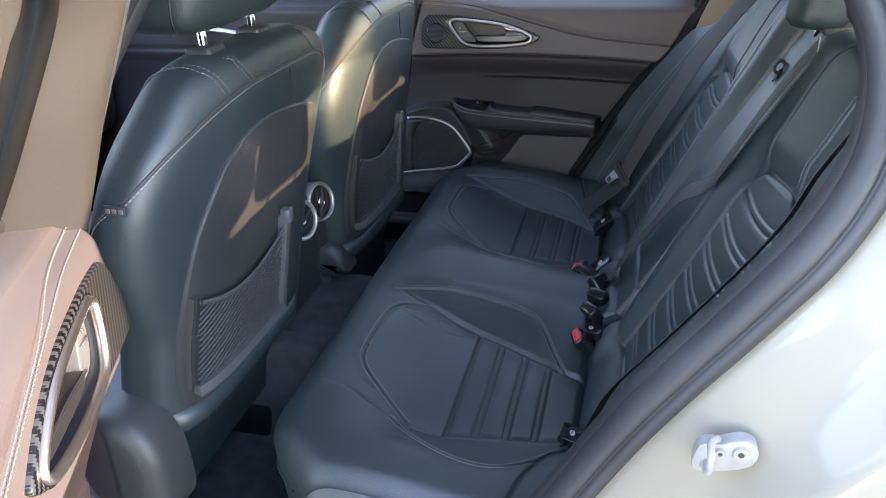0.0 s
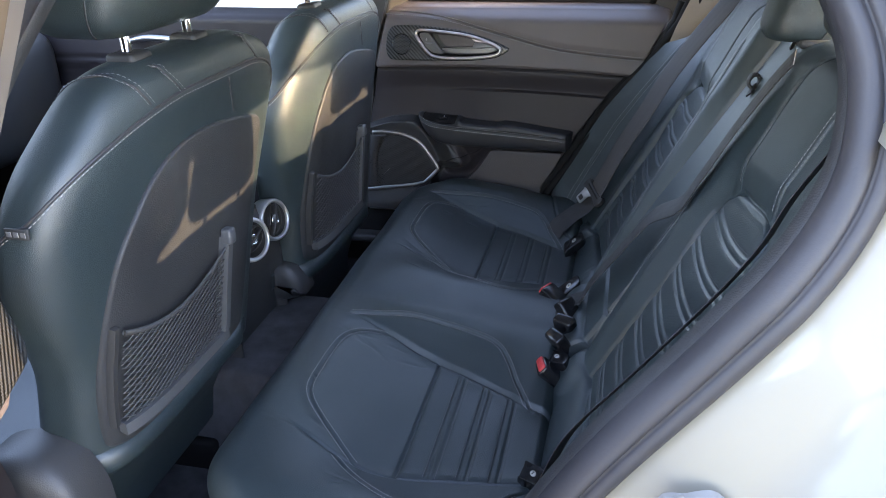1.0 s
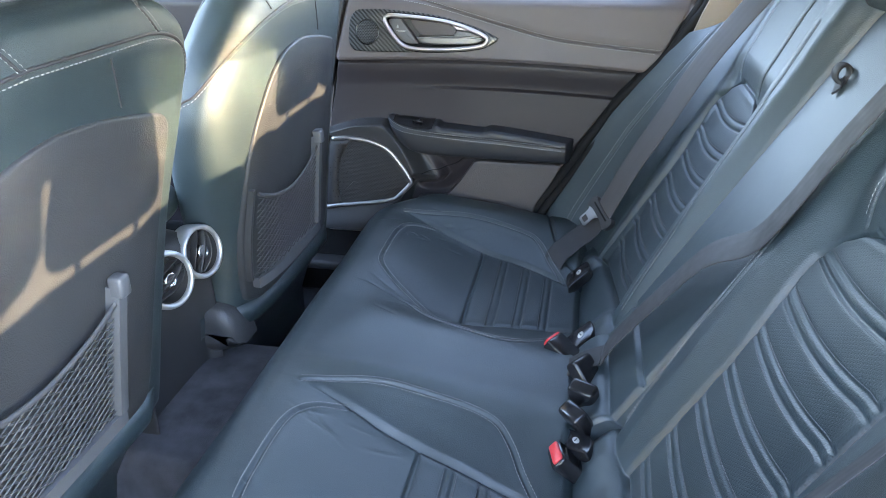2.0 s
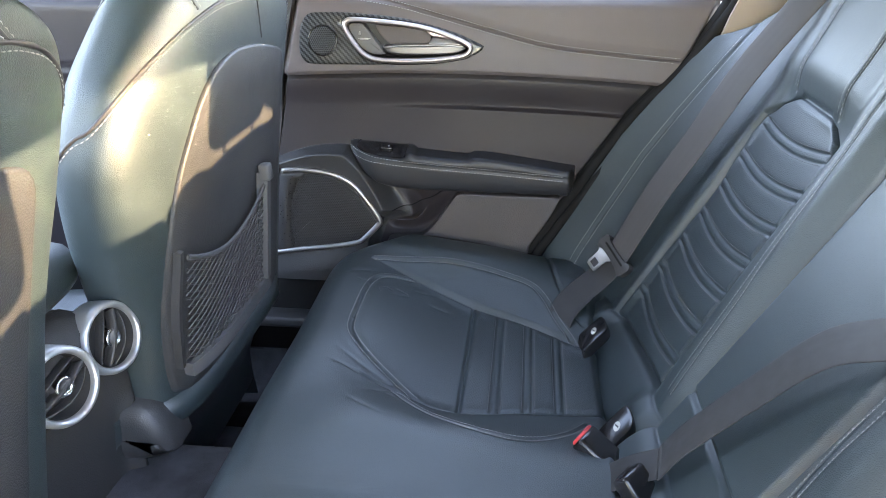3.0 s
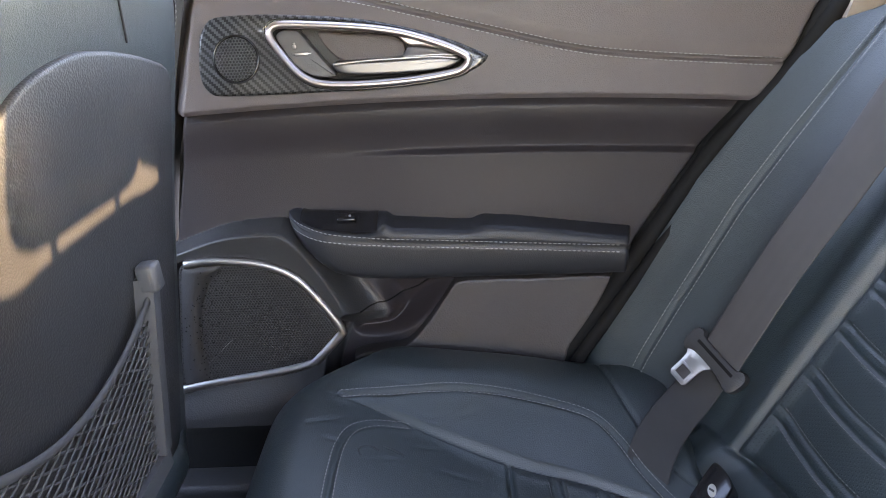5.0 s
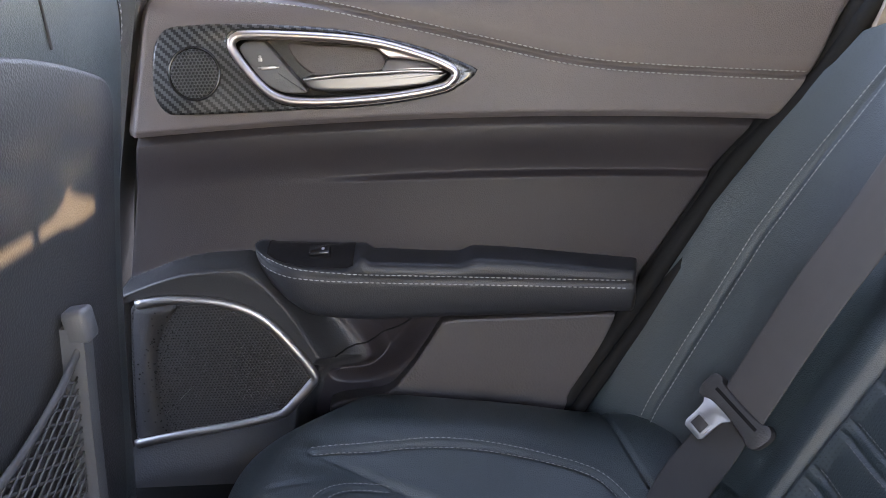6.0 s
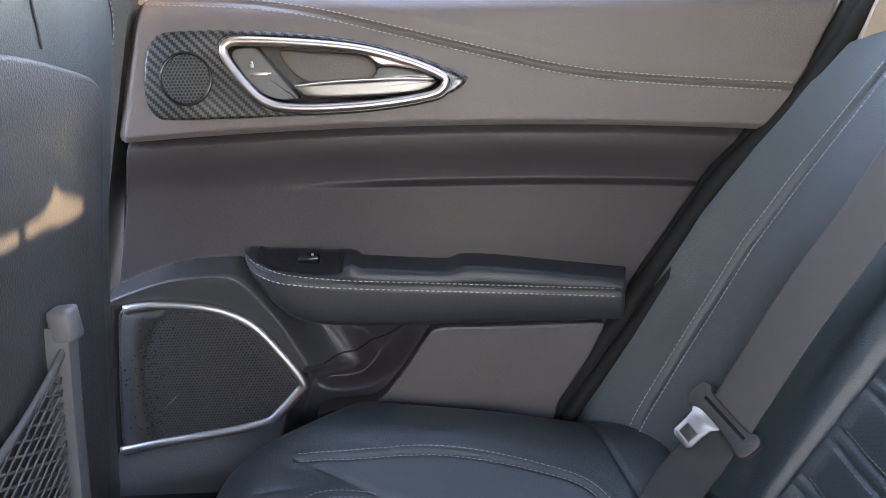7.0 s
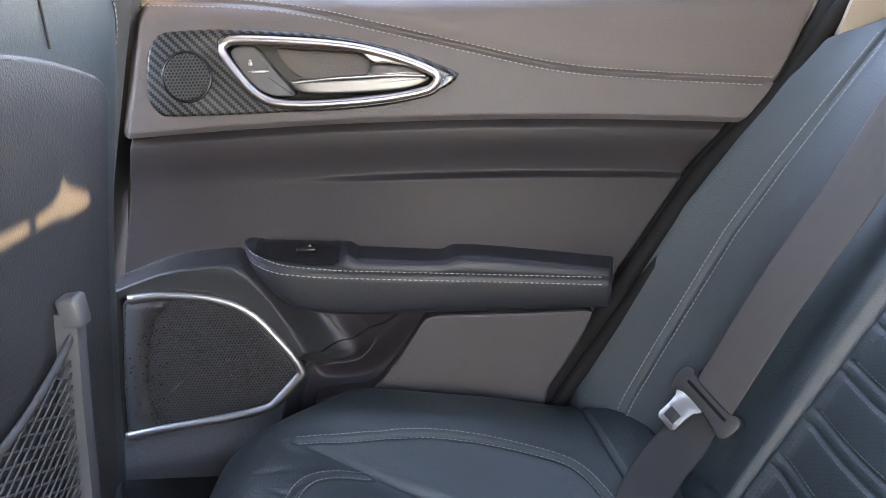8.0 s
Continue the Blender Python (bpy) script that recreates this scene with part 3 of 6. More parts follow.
def door_front(z):
    if FRONT_CUT[0]:
        # the open door's leading edge is cut back below the belt, to clear the pillar
        return np.interp(z, [0.495, 0.70, 0.83, 0.90, 0.96, 1.03], [-0.28, -0.31, -0.40, -0.53, -0.590, -0.606])
    return -0.612 + (z - 0.882) * 0.19


def door_rear(z):
    return np.interp(z, [0.40, 0.569, 0.663, 0.716, 0.823, 0.877, 0.913, 1.004, 1.06], [-0.235, -0.150, -0.094, -0.070, 0.001, 0.047, 0.084, 0.135, 0.15])


def belt_crease(x):
    return 0.886 - 0.10 * (x + 0.32) ** 2


BEZEL = spline([(-0.572, 0.960), (-0.566, 0.974), (-0.556, 0.983), (-0.535, 0.985), (-0.493, 0.985), (-0.412, 0.979), (-0.358, 0.970), (-0.304, 0.955), (-0.262, 0.938), (-0.253, 0.932),
                (-0.265, 0.921), (-0.292, 0.911), (-0.333, 0.905), (-0.416, 0.901), (-0.545, 0.900), (-0.566, 0.906), (-0.574, 0.924)], 110, closed=True)
RING = spline([(-0.494, 0.964), (-0.491, 0.971), (-0.480, 0.974), (-0.439, 0.972), (-0.385, 0.967), (-0.345, 0.960), (-0.304, 0.947), (-0.280, 0.936), (-0.275, 0.930), (-0.279, 0.923),
               (-0.291, 0.917), (-0.333, 0.911), (-0.388, 0.908), (-0.431, 0.909), (-0.452, 0.914), (-0.468, 0.926), (-0.486, 0.949)], 110, closed=True)
SPEAKER = spline([(-0.6215, 0.7065), (-0.610, 0.7100), (-0.576, 0.7125), (-0.526, 0.706), (-0.488, 0.688), (-0.458, 0.652), (-0.438, 0.620), (-0.440, 0.611), (-0.470, 0.579),
                  (-0.480, 0.573), (-0.520, 0.564), (-0.60, 0.552), (-0.638, 0.5455), (-0.6405, 0.550), (-0.634, 0.62), (-0.624, 0.698)], 100, closed=True)
POCKET = spline([(-0.290, 0.671), (-0.275, 0.672), (-0.20, 0.671), (-0.145, 0.671), (-0.112, 0.670), (-0.113, 0.660), (-0.128, 0.628), (-0.158, 0.579), (-0.178, 0.548), (-0.30, 0.540), (-0.40, 0.545), (-0.428, 0.568),
                 (-0.418, 0.578), (-0.40, 0.581), (-0.362, 0.587), (-0.336, 0.613), (-0.315, 0.643), (-0.299, 0.667)], 90, closed=True)
POD = spline([(-0.70, 0.690), (-0.655, 0.713), (-0.635, 0.724), (-0.574, 0.745), (-0.53, 0.751), (-0.494, 0.750), (-0.465, 0.732), (-0.434, 0.697), (-0.404, 0.658), (-0.384, 0.630), (-0.388, 0.618), (-0.405, 0.612),
              (-0.428, 0.604), (-0.438, 0.580), (-0.448, 0.545), (-0.46, 0.48), (-0.60, 0.46), (-0.72, 0.48), (-0.74, 0.60)], 160, closed=True)
HOLLOW = spline([(-0.440, 0.712), (-0.412, 0.672), (-0.386, 0.634), (-0.384, 0.620), (-0.402, 0.616), (-0.424, 0.612), (-0.430, 0.602), (-0.418, 0.590), (-0.379, 0.591), (-0.345, 0.606), (-0.318, 0.636), (-0.290, 0.672), (-0.285, 0.712), (-0.35, 0.716)], 90, closed=True)


def build_door(near=False):
    FRONT_CUT[0] = near
    door = thing("car_door", "closed car rear door with dark grey trim panel", "car door", "rear doors", "structure")
    # upper panel
    z, k = np.linspace(0.0, 1.0, 110), np.linspace(0, 1, 300)
    Kz, K = np.meshgrid(z, k, indexing="ij")
    top = 1.026
    Zg = 0.885 + (top - 0.885) * Kz
    Xg = door_front(Zg) + (door_rear(Zg) - door_front(Zg)) * K
    Zg = belt_crease(Xg) + (top - belt_crease(Xg)) * Kz
    seam = spline([(-0.59, 1.016), (-0.481, 1.010), (-0.403, 0.999), (-0.325, 0.980), (-0.239, 0.958), (-0.151, 0.937), (-0.063, 0.926), (0.095, 0.913)], 80)
    d = distance(Xg, Zg, seam)
    proud = 0.014 - 0.0035 * np.exp(-(d / 0.0022) ** 2) - 0.006 * np.exp(-((Zg - belt_crease(Xg)) / 0.004) ** 2)
    proud += 0.004 * smooth01(0.0, 0.02, Zg - np.interp(Xg, seam[:, 0], seam[:, 1]))
    proud -= 0.030 * smooth01(0.985, 1.03, Zg) ** 2
    proud -= 0.05 * inside(Xg, Zg, RING)
    proud -= 0.20 * (Zg - 0.918)
    Yg = DOOR_Y - proud + 0.02 * smooth01(0.02, 0.0, K) + 0.02 * smooth01(0.98, 1.0, K)
    P = np.stack([Xg, Yg, Zg], -1)
    n = 8
    roll = np.stack([np.stack([Xg[-1], Yg[-1] + 0.085 * i / n, top + 0.016 * math.sin(i / n * 1.57) + 0 * Xg[-1]], -1) for i in range(1, n + 1)])
    under = np.stack([Xg[0], Yg[0] * 0 + DOOR_Y + 0.03, Zg[0] + 0.003], -1)[None]
    upper = part("upper_panel", grid(np.vstack([under, P, roll])), DOOR_SKIN, door, "dark grey stitched upper door panel")

    def on_upper(u, v, dd=0.0):
        return (u, DOOR_Y - 0.014 - dd + 0.20 * (v - 0.918), v)
    lines = []
    t = tangents(np.c_[seam, np.zeros(len(seam))])[:, :2]
    for o in (-0.0042, 0.0042):
        q = seam + np.stack([-t[:, 1], t[:, 0]], 1) * o
        q = q[q[:, 0] < door_rear(q[:, 1]) - 0.008]
        yy = DOOR_Y - 0.014 - (0.0015 if o < 0 else 0.0035) + 0.030 * smooth01(0.985, 1.03, q[:, 1]) ** 2 + 0.20 * (q[:, 1] - 0.918)
        lines.append((np.stack([q[:, 0], yy, q[:, 1]], 1), np.tile((0, -1, 0), (len(q), 1))))
    part("stitching", stitches(lines), THREAD, upper, "twin rows of grey thread")

    # middle panel
    Kz, K = np.meshgrid(np.linspace(0, 1, 240), np.linspace(0, 1, 340), indexing="ij")
    Zg = 0.495 + (0.885 - 0.495) * Kz
    Xg = door_front(Zg) + (door_rear(Zg) - door_front(Zg)) * K
    Zg = 0.495 + (belt_crease(Xg) - 0.002 - 0.495) * Kz
    dz = belt_crease(Xg) - Zg
    proud = 0.0 + 0.005 * smooth01(0.0, 0.012, dz) - 0.008 * smooth01(0.014, 0.06, dz) + 0.009 * smooth01(0.058, 0.065, dz) * smooth01(-0.47, -0.28, Xg)
    proud += 0.006 * smooth01(0.06, 0.16, dz)
    # the speaker pod stands proud of the lower front corner, with a pull hollow behind it
    if not near:
        d_pod = distance(Xg, Zg, np.vstack([POD, POD[:1]])) * np.where(inside(Xg, Zg, POD), 1, -1)
        soft = np.interp(Xg, [-0.50, -0.45, -0.40], [0.007, 0.026, 0.055])
        rise = smooth01(0.0, 1.0, d_pod / soft)
        d_spk = distance(Xg, Zg, np.vstack([SPEAKER, SPEAKER[:1]])) * np.where(inside(Xg, Zg, SPEAKER), -1, 1)
        proud += rise * (0.050 - 0.012 * smooth01(0.045, 0.0, d_spk)) - 0.014 * smooth01(0.006, -0.006, d_spk)
    d_hol = distance(Xg, Zg, np.vstack([HOLLOW, HOLLOW[:1]])) * np.where(inside(Xg, Zg, HOLLOW), 1, -1)
    proud -= (0.030 - 0.022 * smooth01(0.615, 0.690, Zg)) * smooth01(0.0, 0.026, d_hol)
    Yg = DOOR_Y - proud + 0.03 * smooth01(0.015, 0.0, K) + 0.02 * smooth01(0.98, 1.0, K)
    Pm = np.stack([Xg, Yg, Zg], -1)
    if near:
        part("middle_panel", grid(Pm), MID_SKIN, door, "dark padded door panel")
    else:
        podded = inside(0.5 * (Xg[:-1, :-1] + Xg[1:, 1:]), 0.5 * (Zg[:-1, :-1] + Zg[1:, 1:]), POD)
        part("middle_panel", strips(Pm, ~podded), MID_SKIN, door, "dark padded door panel")
        part("speaker_pod", strips(Pm, podded), HARD, door, "black moulded speaker surround")
        joint = spline([(-0.325, 0.668), (-0.345, 0.651), (-0.373, 0.640), (-0.398, 0.637), (-0.416, 0.634)], 30)
        near_i = [int(np.argmin((Xg - u) ** 2 + (Zg - w) ** 2)) for u, w in joint]
        part("lining_joint", tube(np.stack([joint[:, 0], Yg.ravel()[near_i] - 0.0002, joint[:, 1]], 1), 0.0011, 6, up=(0, 1, 0)), BLACK_RUBBER, door, "dark joint line in the hollow")

    # pull handle and bezel
    bez = part("bezel", plate(BEZEL, on_upper, 0.006, 0.003, hole=RING, back=-0.01), CARBON, door, "glossy carbon fibre bezel")
    fixed(bez)
    rg = np.array([on_upper(u, v, 0.006) for u, v in RING])
    fixed(part("ring", tube(rg, 0.0044, 14, closed=True, up=(0, 1, 0), squash=1.3), RINGMETAL, bez, "satin bronze-tinted ring"))
    fixed(part("ring_groove", tube(np.array([on_upper(u, v, 0.004) for u, v in RING.mean(0) + (RING - RING.mean(0)) * np.array((1.045, 1.16))]), 0.0022, 8, closed=True, up=(0, 1, 0)), GLOSS, bez))
    rows = [(RING, 0.004)] + [((RING - RING.mean(0)) * s + RING.mean(0), dd) for s, dd in ((0.985, -0.012), (0.96, -0.022), (0.90, -0.026))]
    fixed(part("cup", fill(rows, on_upper), HARD, bez, "black recessed handle cup"))
    lock = spline([(-0.489, 0.960), (-0.486, 0.965), (-0.480, 0.967), (-0.468, 0.967), (-0.462, 0.964), (-0.444, 0.942), (-0.425, 0.919), (-0.428, 0.916), (-0.443, 0.916), (-0.456, 0.920), (-0.470, 0.930), (-0.484, 0.950)], 60, closed=True)
    lk = fixed(part("lock_plate", pad(lock, lambda u, v, dd: on_upper(u, v, dd - 0.010), 0.004, 0.002, -0.012), HARD_GREY, bez, "dark grey lock plate with a bright slot"))
    part("slot", box(-0.461, on_upper(0, 0.9415, -0.0045)[1], 0.9415, 0.015, 0.002, 0.0030, 0.0006), STEEL, lk)
    part("slot_line", box(-0.461, on_upper(0, 0.9418, -0.0052)[1], 0.9418, 0.022, 0.002, 0.0012, 0.0003), SATIN, lk)
    part("lock_mark", box(-0.469, on_upper(0, 0.9495, -0.0052)[1], 0.9495, 0.0042, 0.0016, 0.0040, 0.0005), SATIN, lk)
    part("lock_mark_loop", box(-0.469, on_upper(0, 0.9527, -0.0052)[1], 0.9527, 0.0030, 0.0016, 0.0024, 0.0008), SATIN, lk)
    inner = spline([(-0.444, 0.962), (-0.415, 0.961), (-0.373, 0.958), (-0.356, 0.955), (-0.347, 0.949), (-0.345, 0.939), (-0.350, 0.933), (-0.416, 0.931)], 50, closed=True)
    fixed(part("back_panel", pad(inner, lambda u, v, dd: on_upper(u, v, dd - 0.024), 0.003, 0.002, -0.012), DOOR_SKIN, bez, "dark grey cup lining"))
    lever = spline([(-0.427, 0.929), (-0.420, 0.931), (-0.386, 0.932), (-0.347, 0.933), (-0.316, 0.934), (-0.287, 0.932), (-0.284, 0.928), (-0.300, 0.920), (-0.333, 0.917), (-0.387, 0.916), (-0.414, 0.918), (-0.424, 0.923)], 70, closed=True)
    pull = fixed(part("door_pull", pad(lever, lambda u, v, dd: on_upper(u, v, dd - 0.008 - 0.10 * (0.932 - v)), 0.008, 0.003, -0.02), PULL, bez, "satin grey metal door pull"))
    ridge = spline([(-0.426, 0.9295), (-0.386, 0.9325), (-0.347, 0.9335), (-0.316, 0.9338), (-0.287, 0.932)], 40)
    fixed(part("pull_edge", tube(np.array([on_upper(u, v, 0.001) for u, v in ridge]), 0.0017, 8, up=(0, 1, 0)), SATIN, pull, "bright edge of the pull"))
    facet = spline([(-0.341, 0.945), (-0.324, 0.944), (-0.305, 0.941), (-0.288, 0.934), (-0.316, 0.9345), (-0.346, 0.934), (-0.345, 0.940)], 40, closed=True)
    fixed(part("pull_facet", pad(facet, lambda u, v, dd: on_upper(u, v, dd - 0.010 + 0.3 * (0.945 - v)), 0.004, 0.0015, -0.02), SATIN, pull, "bright root of the pull"))
    flare = spline([(-0.352, 0.959), (-0.325, 0.951), (-0.300, 0.944), (-0.286, 0.937), (-0.305, 0.942), (-0.325, 0.946), (-0.342, 0.948)], 40, closed=True)
    fixed(part("ring_flare", pad(flare, lambda u, v, dd: on_upper(u, v, dd - 0.004), 0.006, 0.002, -0.015), RINGMETAL, bez))
    a = np.linspace(0, 2 * np.pi, 40, endpoint=False)
    disc = np.stack([-0.532 + 0.0235 * np.cos(a), 0.9395 + 0.0235 * np.sin(a)], 1)
    if not near:
        tw = fixed(part("tweeter", pad(disc, lambda u, v, dd: on_upper(u, v, dd + 0.004), 0.004, 0.002), TWEETER, bez, "round black perforated tweeter"))
        part("tweeter_rim", tube(np.array([on_upper(u, v, 0.0062) for u, v in (disc - disc.mean(0)) * 1.05 + disc.mean(0)]), 0.0016, 8, closed=True, up=(0, 1, 0)), GLOSS, tw)

    # armrest: a padded shelf with a grip scooped out of its top
    ax = np.r_[-0.492 + 0.07 * np.linspace(0.0, 1, 18) ** 2, np.linspace(-0.418, -0.105, 90), np.linspace(-0.102, -0.082, 8)]
    a_top = curve([(-0.492, 0.761), (-0.484, 0.767), (-0.470, 0.770), (-0.443, 0.770), (-0.384, 0.766), (-0.30, 0.760), (-0.231, 0.755), (-0.147, 0.744), (-0.096, 0.737), (-0.05, 0.731)])(ax) - np.interp(ax, [-0.492, -0.47, -0.40, -0.36], [0.0, 0.011, 0.011, 0.008])
    a_top = a_top - 0.0065 * smooth01(-0.378, -0.366, ax) * smooth01(-0.260, -0.280, ax)
    a_low = curve([(-0.492, 0.752), (-0.478, 0.732), (-0.460, 0.714), (-0.437, 0.697), (-0.417, 0.691), (-0.38, 0.687), (-0.33, 0.686), (-0.205, 0.685), (-0.05, 0.683)])(ax)
    seam_z = curve([(-0.492, 0.757), (-0.478, 0.750), (-0.457, 0.744), (-0.434, 0.740), (-0.387, 0.735), (-0.267, 0.727), (-0.104, 0.716), (-0.05, 0.712)])(ax)
    deep = 0.058 * np.sqrt(np.clip(1 - (1 - np.clip((ax + 0.494) / 0.055, 0, 1)) ** 2, 0.02, 1)) * (1 - 0.9 * smooth01(-0.100, -0.082, ax))
    dip = 0.002 + 0.010 * smooth01(-0.375, -0.395, ax)   # the front of the top slopes towards the sitter
    rows = []
    for i in range(len(ax)):
        tz, lz, sz, d = a_top[i], a_low[i], seam_z[i], deep[i]
        fz = max(tz - dip[i], sz + 0.003)
        y0 = DOOR_Y - 0.002
        prof = spline([(DOOR_Y + 0.03, tz - 0.004), (y0, tz - 0.001), (y0 - 0.30 * d, tz), (y0 - 0.86 * d, fz + 0.001), (y0 - 0.96 * d, fz - 0.003), (y0 - d, fz - 0.010 if fz - 0.010 > sz else 0.5 * (fz + sz)),
                       (y0 - d, sz - 0.002), (y0 - 0.99 * d, 0.5 * sz + 0.5 * lz), (y0 - 0.95 * d, lz + 0.008), (y0 - 0.88 * d, lz + 0.001), (y0 - 0.75 * d, lz - 0.001), (y0, lz + 0.004), (DOOR_Y + 0.03, lz + 0.004)], 64)
        prof[:, 0] += 0.0035 * np.exp(-((prof[:, 1] - sz) / 0.0018) ** 2) * (prof[:, 0] < y0 - 0.5 * d)
        rows.append(np.c_[np.full(64, ax[i]), prof])
    Pa = np.array(rows)
    v, f = grid(Pa)
    m_ = Pa.shape[1]
    arm = fixed(part("armrest", (v, [tuple(q) for q in f] + [tuple(range(m_)), tuple(range((len(ax) - 1) * m_, len(ax) * m_))]), ARM_SKIN, door, "black leather armrest with grey stitching"))
    if near:
        # the open door's armrest stays behind its cut-back edge
        arm.matrix_basis = Matrix.Translation((-0.0246, 0, 0)) @ Matrix.Diagonal((0.7, 1, 1, 1))
    for o in (-0.0042, 0.0042):
        line = []
        for i in range(6, len(ax) - 8):
            front = Pa[i][(Pa[i][:, 1] < DOOR_Y - 0.002 - 0.5 * deep[i])]
            j = np.argmin(np.abs(front[:, 2] - seam_z[i] - o))
            line.append((ax[i], front[j, 1] - 0.0007, seam_z[i] + o))
        line = np.array(line)
        tagged(part("stitching", stitches([(line, np.tile((0, -1, 0.1), (len(line), 1)))]), THREAD, arm), "row of grey thread", kind="stuff")
    cols = [k for k in range(m_) if np.all(Pa[30, k, 1] < DOOR_Y - 0.004) and Pa[30, k, 2] > a_top[30] - dip[30] - 0.004]
    rows_sw = [i for i in range(len(ax)) if -0.478 < ax[i] < -0.384]
    P_sw = Pa[rows_sw][:, cols] + np.array((0, -0.0010, 0.0012))
    P_in = Pa[rows_sw][:, cols] + np.array((0, 0.004, -0.004))
    top_sw = np.concatenate([P_in[:1], P_sw, P_in[-1:]], 0)
    sw = fixed(part("window_switch", grid(top_sw), GLOSS, arm, "gloss black window switch panel"))
    i0 = int(np.argmin(np.abs(ax + 0.425)))
    c0 = Pa[i0, cols[len(cols) // 2]]
    part("switch_key", box(c0[0], c0[1] - 0.002, c0[2] + 0.003, 0.022, 0.013, 0.005, 0.002, 2, Matrix.Rotation(radians(22), 4, "X")), GLOSS, sw)
    part("switch_lip", box(c0[0] + 0.004, c0[1] - 0.004, c0[2] + 0.0055, 0.003, 0.003, 0.0016, 0.0008, 2, Matrix.Rotation(radians(22), 4, "X")), SATIN, sw)

    # speaker
    if not near:
        def on_spk(u, v, dd):
            return (u, DOOR_Y - 0.040 - dd, v)
        sp = fixed(part("speaker_grille", pad(SPEAKER, on_spk, 0.002, 0.002, -0.03), GRILLE, door, "black perforated speaker grille"))
        # the perforation thins out into scattered holes towards the plain front edge
        edge_ring = np.array([(-0.636, 0.5495), (-0.618, 0.5520), (-0.602, 0.5548), (-0.605, 0.575), (-0.608, 0.60), (-0.606, 0.63), (-0.600, 0.66), (-0.588, 0.687), (-0.572, 0.7075), (-0.60, 0.7078), (-0.6185, 0.7035), (-0.6305, 0.62)])
        edge_ring = [on_spk(u, v, h) for h in (0.0, 0.0026) for u, v in spline(edge_ring, 60, closed=True)]
        n_ = len(edge_ring) // 2
        walls = [(i, (i + 1) % n_, n_ + (i + 1) % n_, n_ + i) for i in range(n_)]
        fixed(part("plain_border", (np.array(edge_ring), [tuple(range(n_, 2 * n_)), tuple(range(n_ - 1, -1, -1))] + walls), GRILLE_PLAIN, sp, "plain black grille border"))
        rng = np.random.default_rng(3)
        holes = []
        for _ in range(130):
            v_ = rng.uniform(0.560, 0.704)
            u_ = float(np.interp(v_, [0.555, 0.575, 0.60, 0.63, 0.66, 0.687, 0.707], [-0.602, -0.605, -0.608, -0.606, -0.600, -0.588, -0.572])) + abs(rng.normal(0, 0.009)) * (1 if rng.random() < 0.5 else -1)
            a_ = np.linspace(0, 2 * np.pi, 8, endpoint=False)
            r_ = rng.uniform(0.0007, 0.0011)
            holes.append((np.array([on_spk(u_ + r_ * math.cos(t_), v_ + r_ * math.sin(t_), 0.0029) for t_ in a_]), [tuple(range(8))]))
        tagged(part("holes", merged(*holes), BLACK_RUBBER, sp), "scattered small round holes", kind="stuff")
        rim = np.array([on_spk(u, v, 0.002) for u, v in SPEAKER])
        rim = np.roll(rim, -3, 0)
        keep = rim[(rim[:, 0] > -0.619) | (rim[:, 2] < 0.5475)]
        order = np.argsort(np.arctan2(keep[:, 2] - 0.62, keep[:, 0] + 0.70))
        fixed(part("speaker_trim", tube(keep[order], 0.0054, 10, up=(0, 1, 0), squash=0.8), SPEAKER_METAL, sp, "satin metal speaker trim"))

    # map pocket
    fixed(sharp(part("map_pocket", plate(POCKET, lambda u, v, dd: (u, DOOR_Y - 0.004 - dd, v), 0.026, 0.003, back=-0.03), POCKET_SKIN, door, "grey grained map pocket front"), 15))

    # shell and glass of the door
    if not near:
        slab("wheel_arch_panel", [(-0.40, 0.30), (0.60, 0.30), (0.60, 1.0), (0.17, 1.0), (0.10, 0.90), (-0.06, 0.72), (-0.22, 0.45)], DOOR_Y + 0.010, DOOR_Y + 0.03, HARD, shell)
        slab("inner_frame", [(-0.70, 0.40), (-0.25, 0.40), (-0.02, 0.72), (0.12, 0.90), (0.16, 1.0), (-0.60, 1.0)], DOOR_Y + 0.042, DOOR_Y + 0.055, HARD, door)
    slab("door_skin", [(-0.66, 0.36), (-0.20, 0.38)] + [(-0.05, 0.70), (0.14, 1.0), (-0.60, 1.0)] if not near else [(-0.25, 0.38), (-0.20, 0.38), (-0.05, 0.70), (0.14, 1.0), (-0.56, 1.0), (-0.38, 0.80)], DOOR_Y + 0.09, DOOR_Y + 0.15, PAINT, door, "white painted outer skin")
    frame_line = np.array([(-0.60, 0.695, 1.0), (-0.580, 0.640, 1.15), (-0.55, 0.580, 1.30), (-0.36, 0.575, 1.345), (-0.02, 0.58, 1.32), (0.12, 0.63, 1.22), (0.17, 0.68, 1.10), (0.16, 0.71, 1.0)])
    c = spline(frame_line, 70)
    inner = spline([(-0.530, 0.765, 1.02), (-0.515, 0.702, 1.13), (-0.492, 0.632, 1.265), (-0.33, 0.605, 1.305), (-0.05, 0.608, 1.28), (0.06, 0.655, 1.20), (0.10, 0.71, 1.10), (0.09, 0.755, 1.02)], 70)
    prof = [(0.0, 0.02), (0.0, -0.004), (0.06, -0.012), (0.3, -0.016), (0.7, -0.012), (0.94, -0.006), (1.0, 0.004), (1.0, 0.02)]
    P = np.stack([c + (inner - c) * k + np.array((0, d, 0)) for k, d in prof], 1)
    fixed(part("window_frame", grid(P, closed_v=True), TRIM, door, "grey trimmed window frame"))
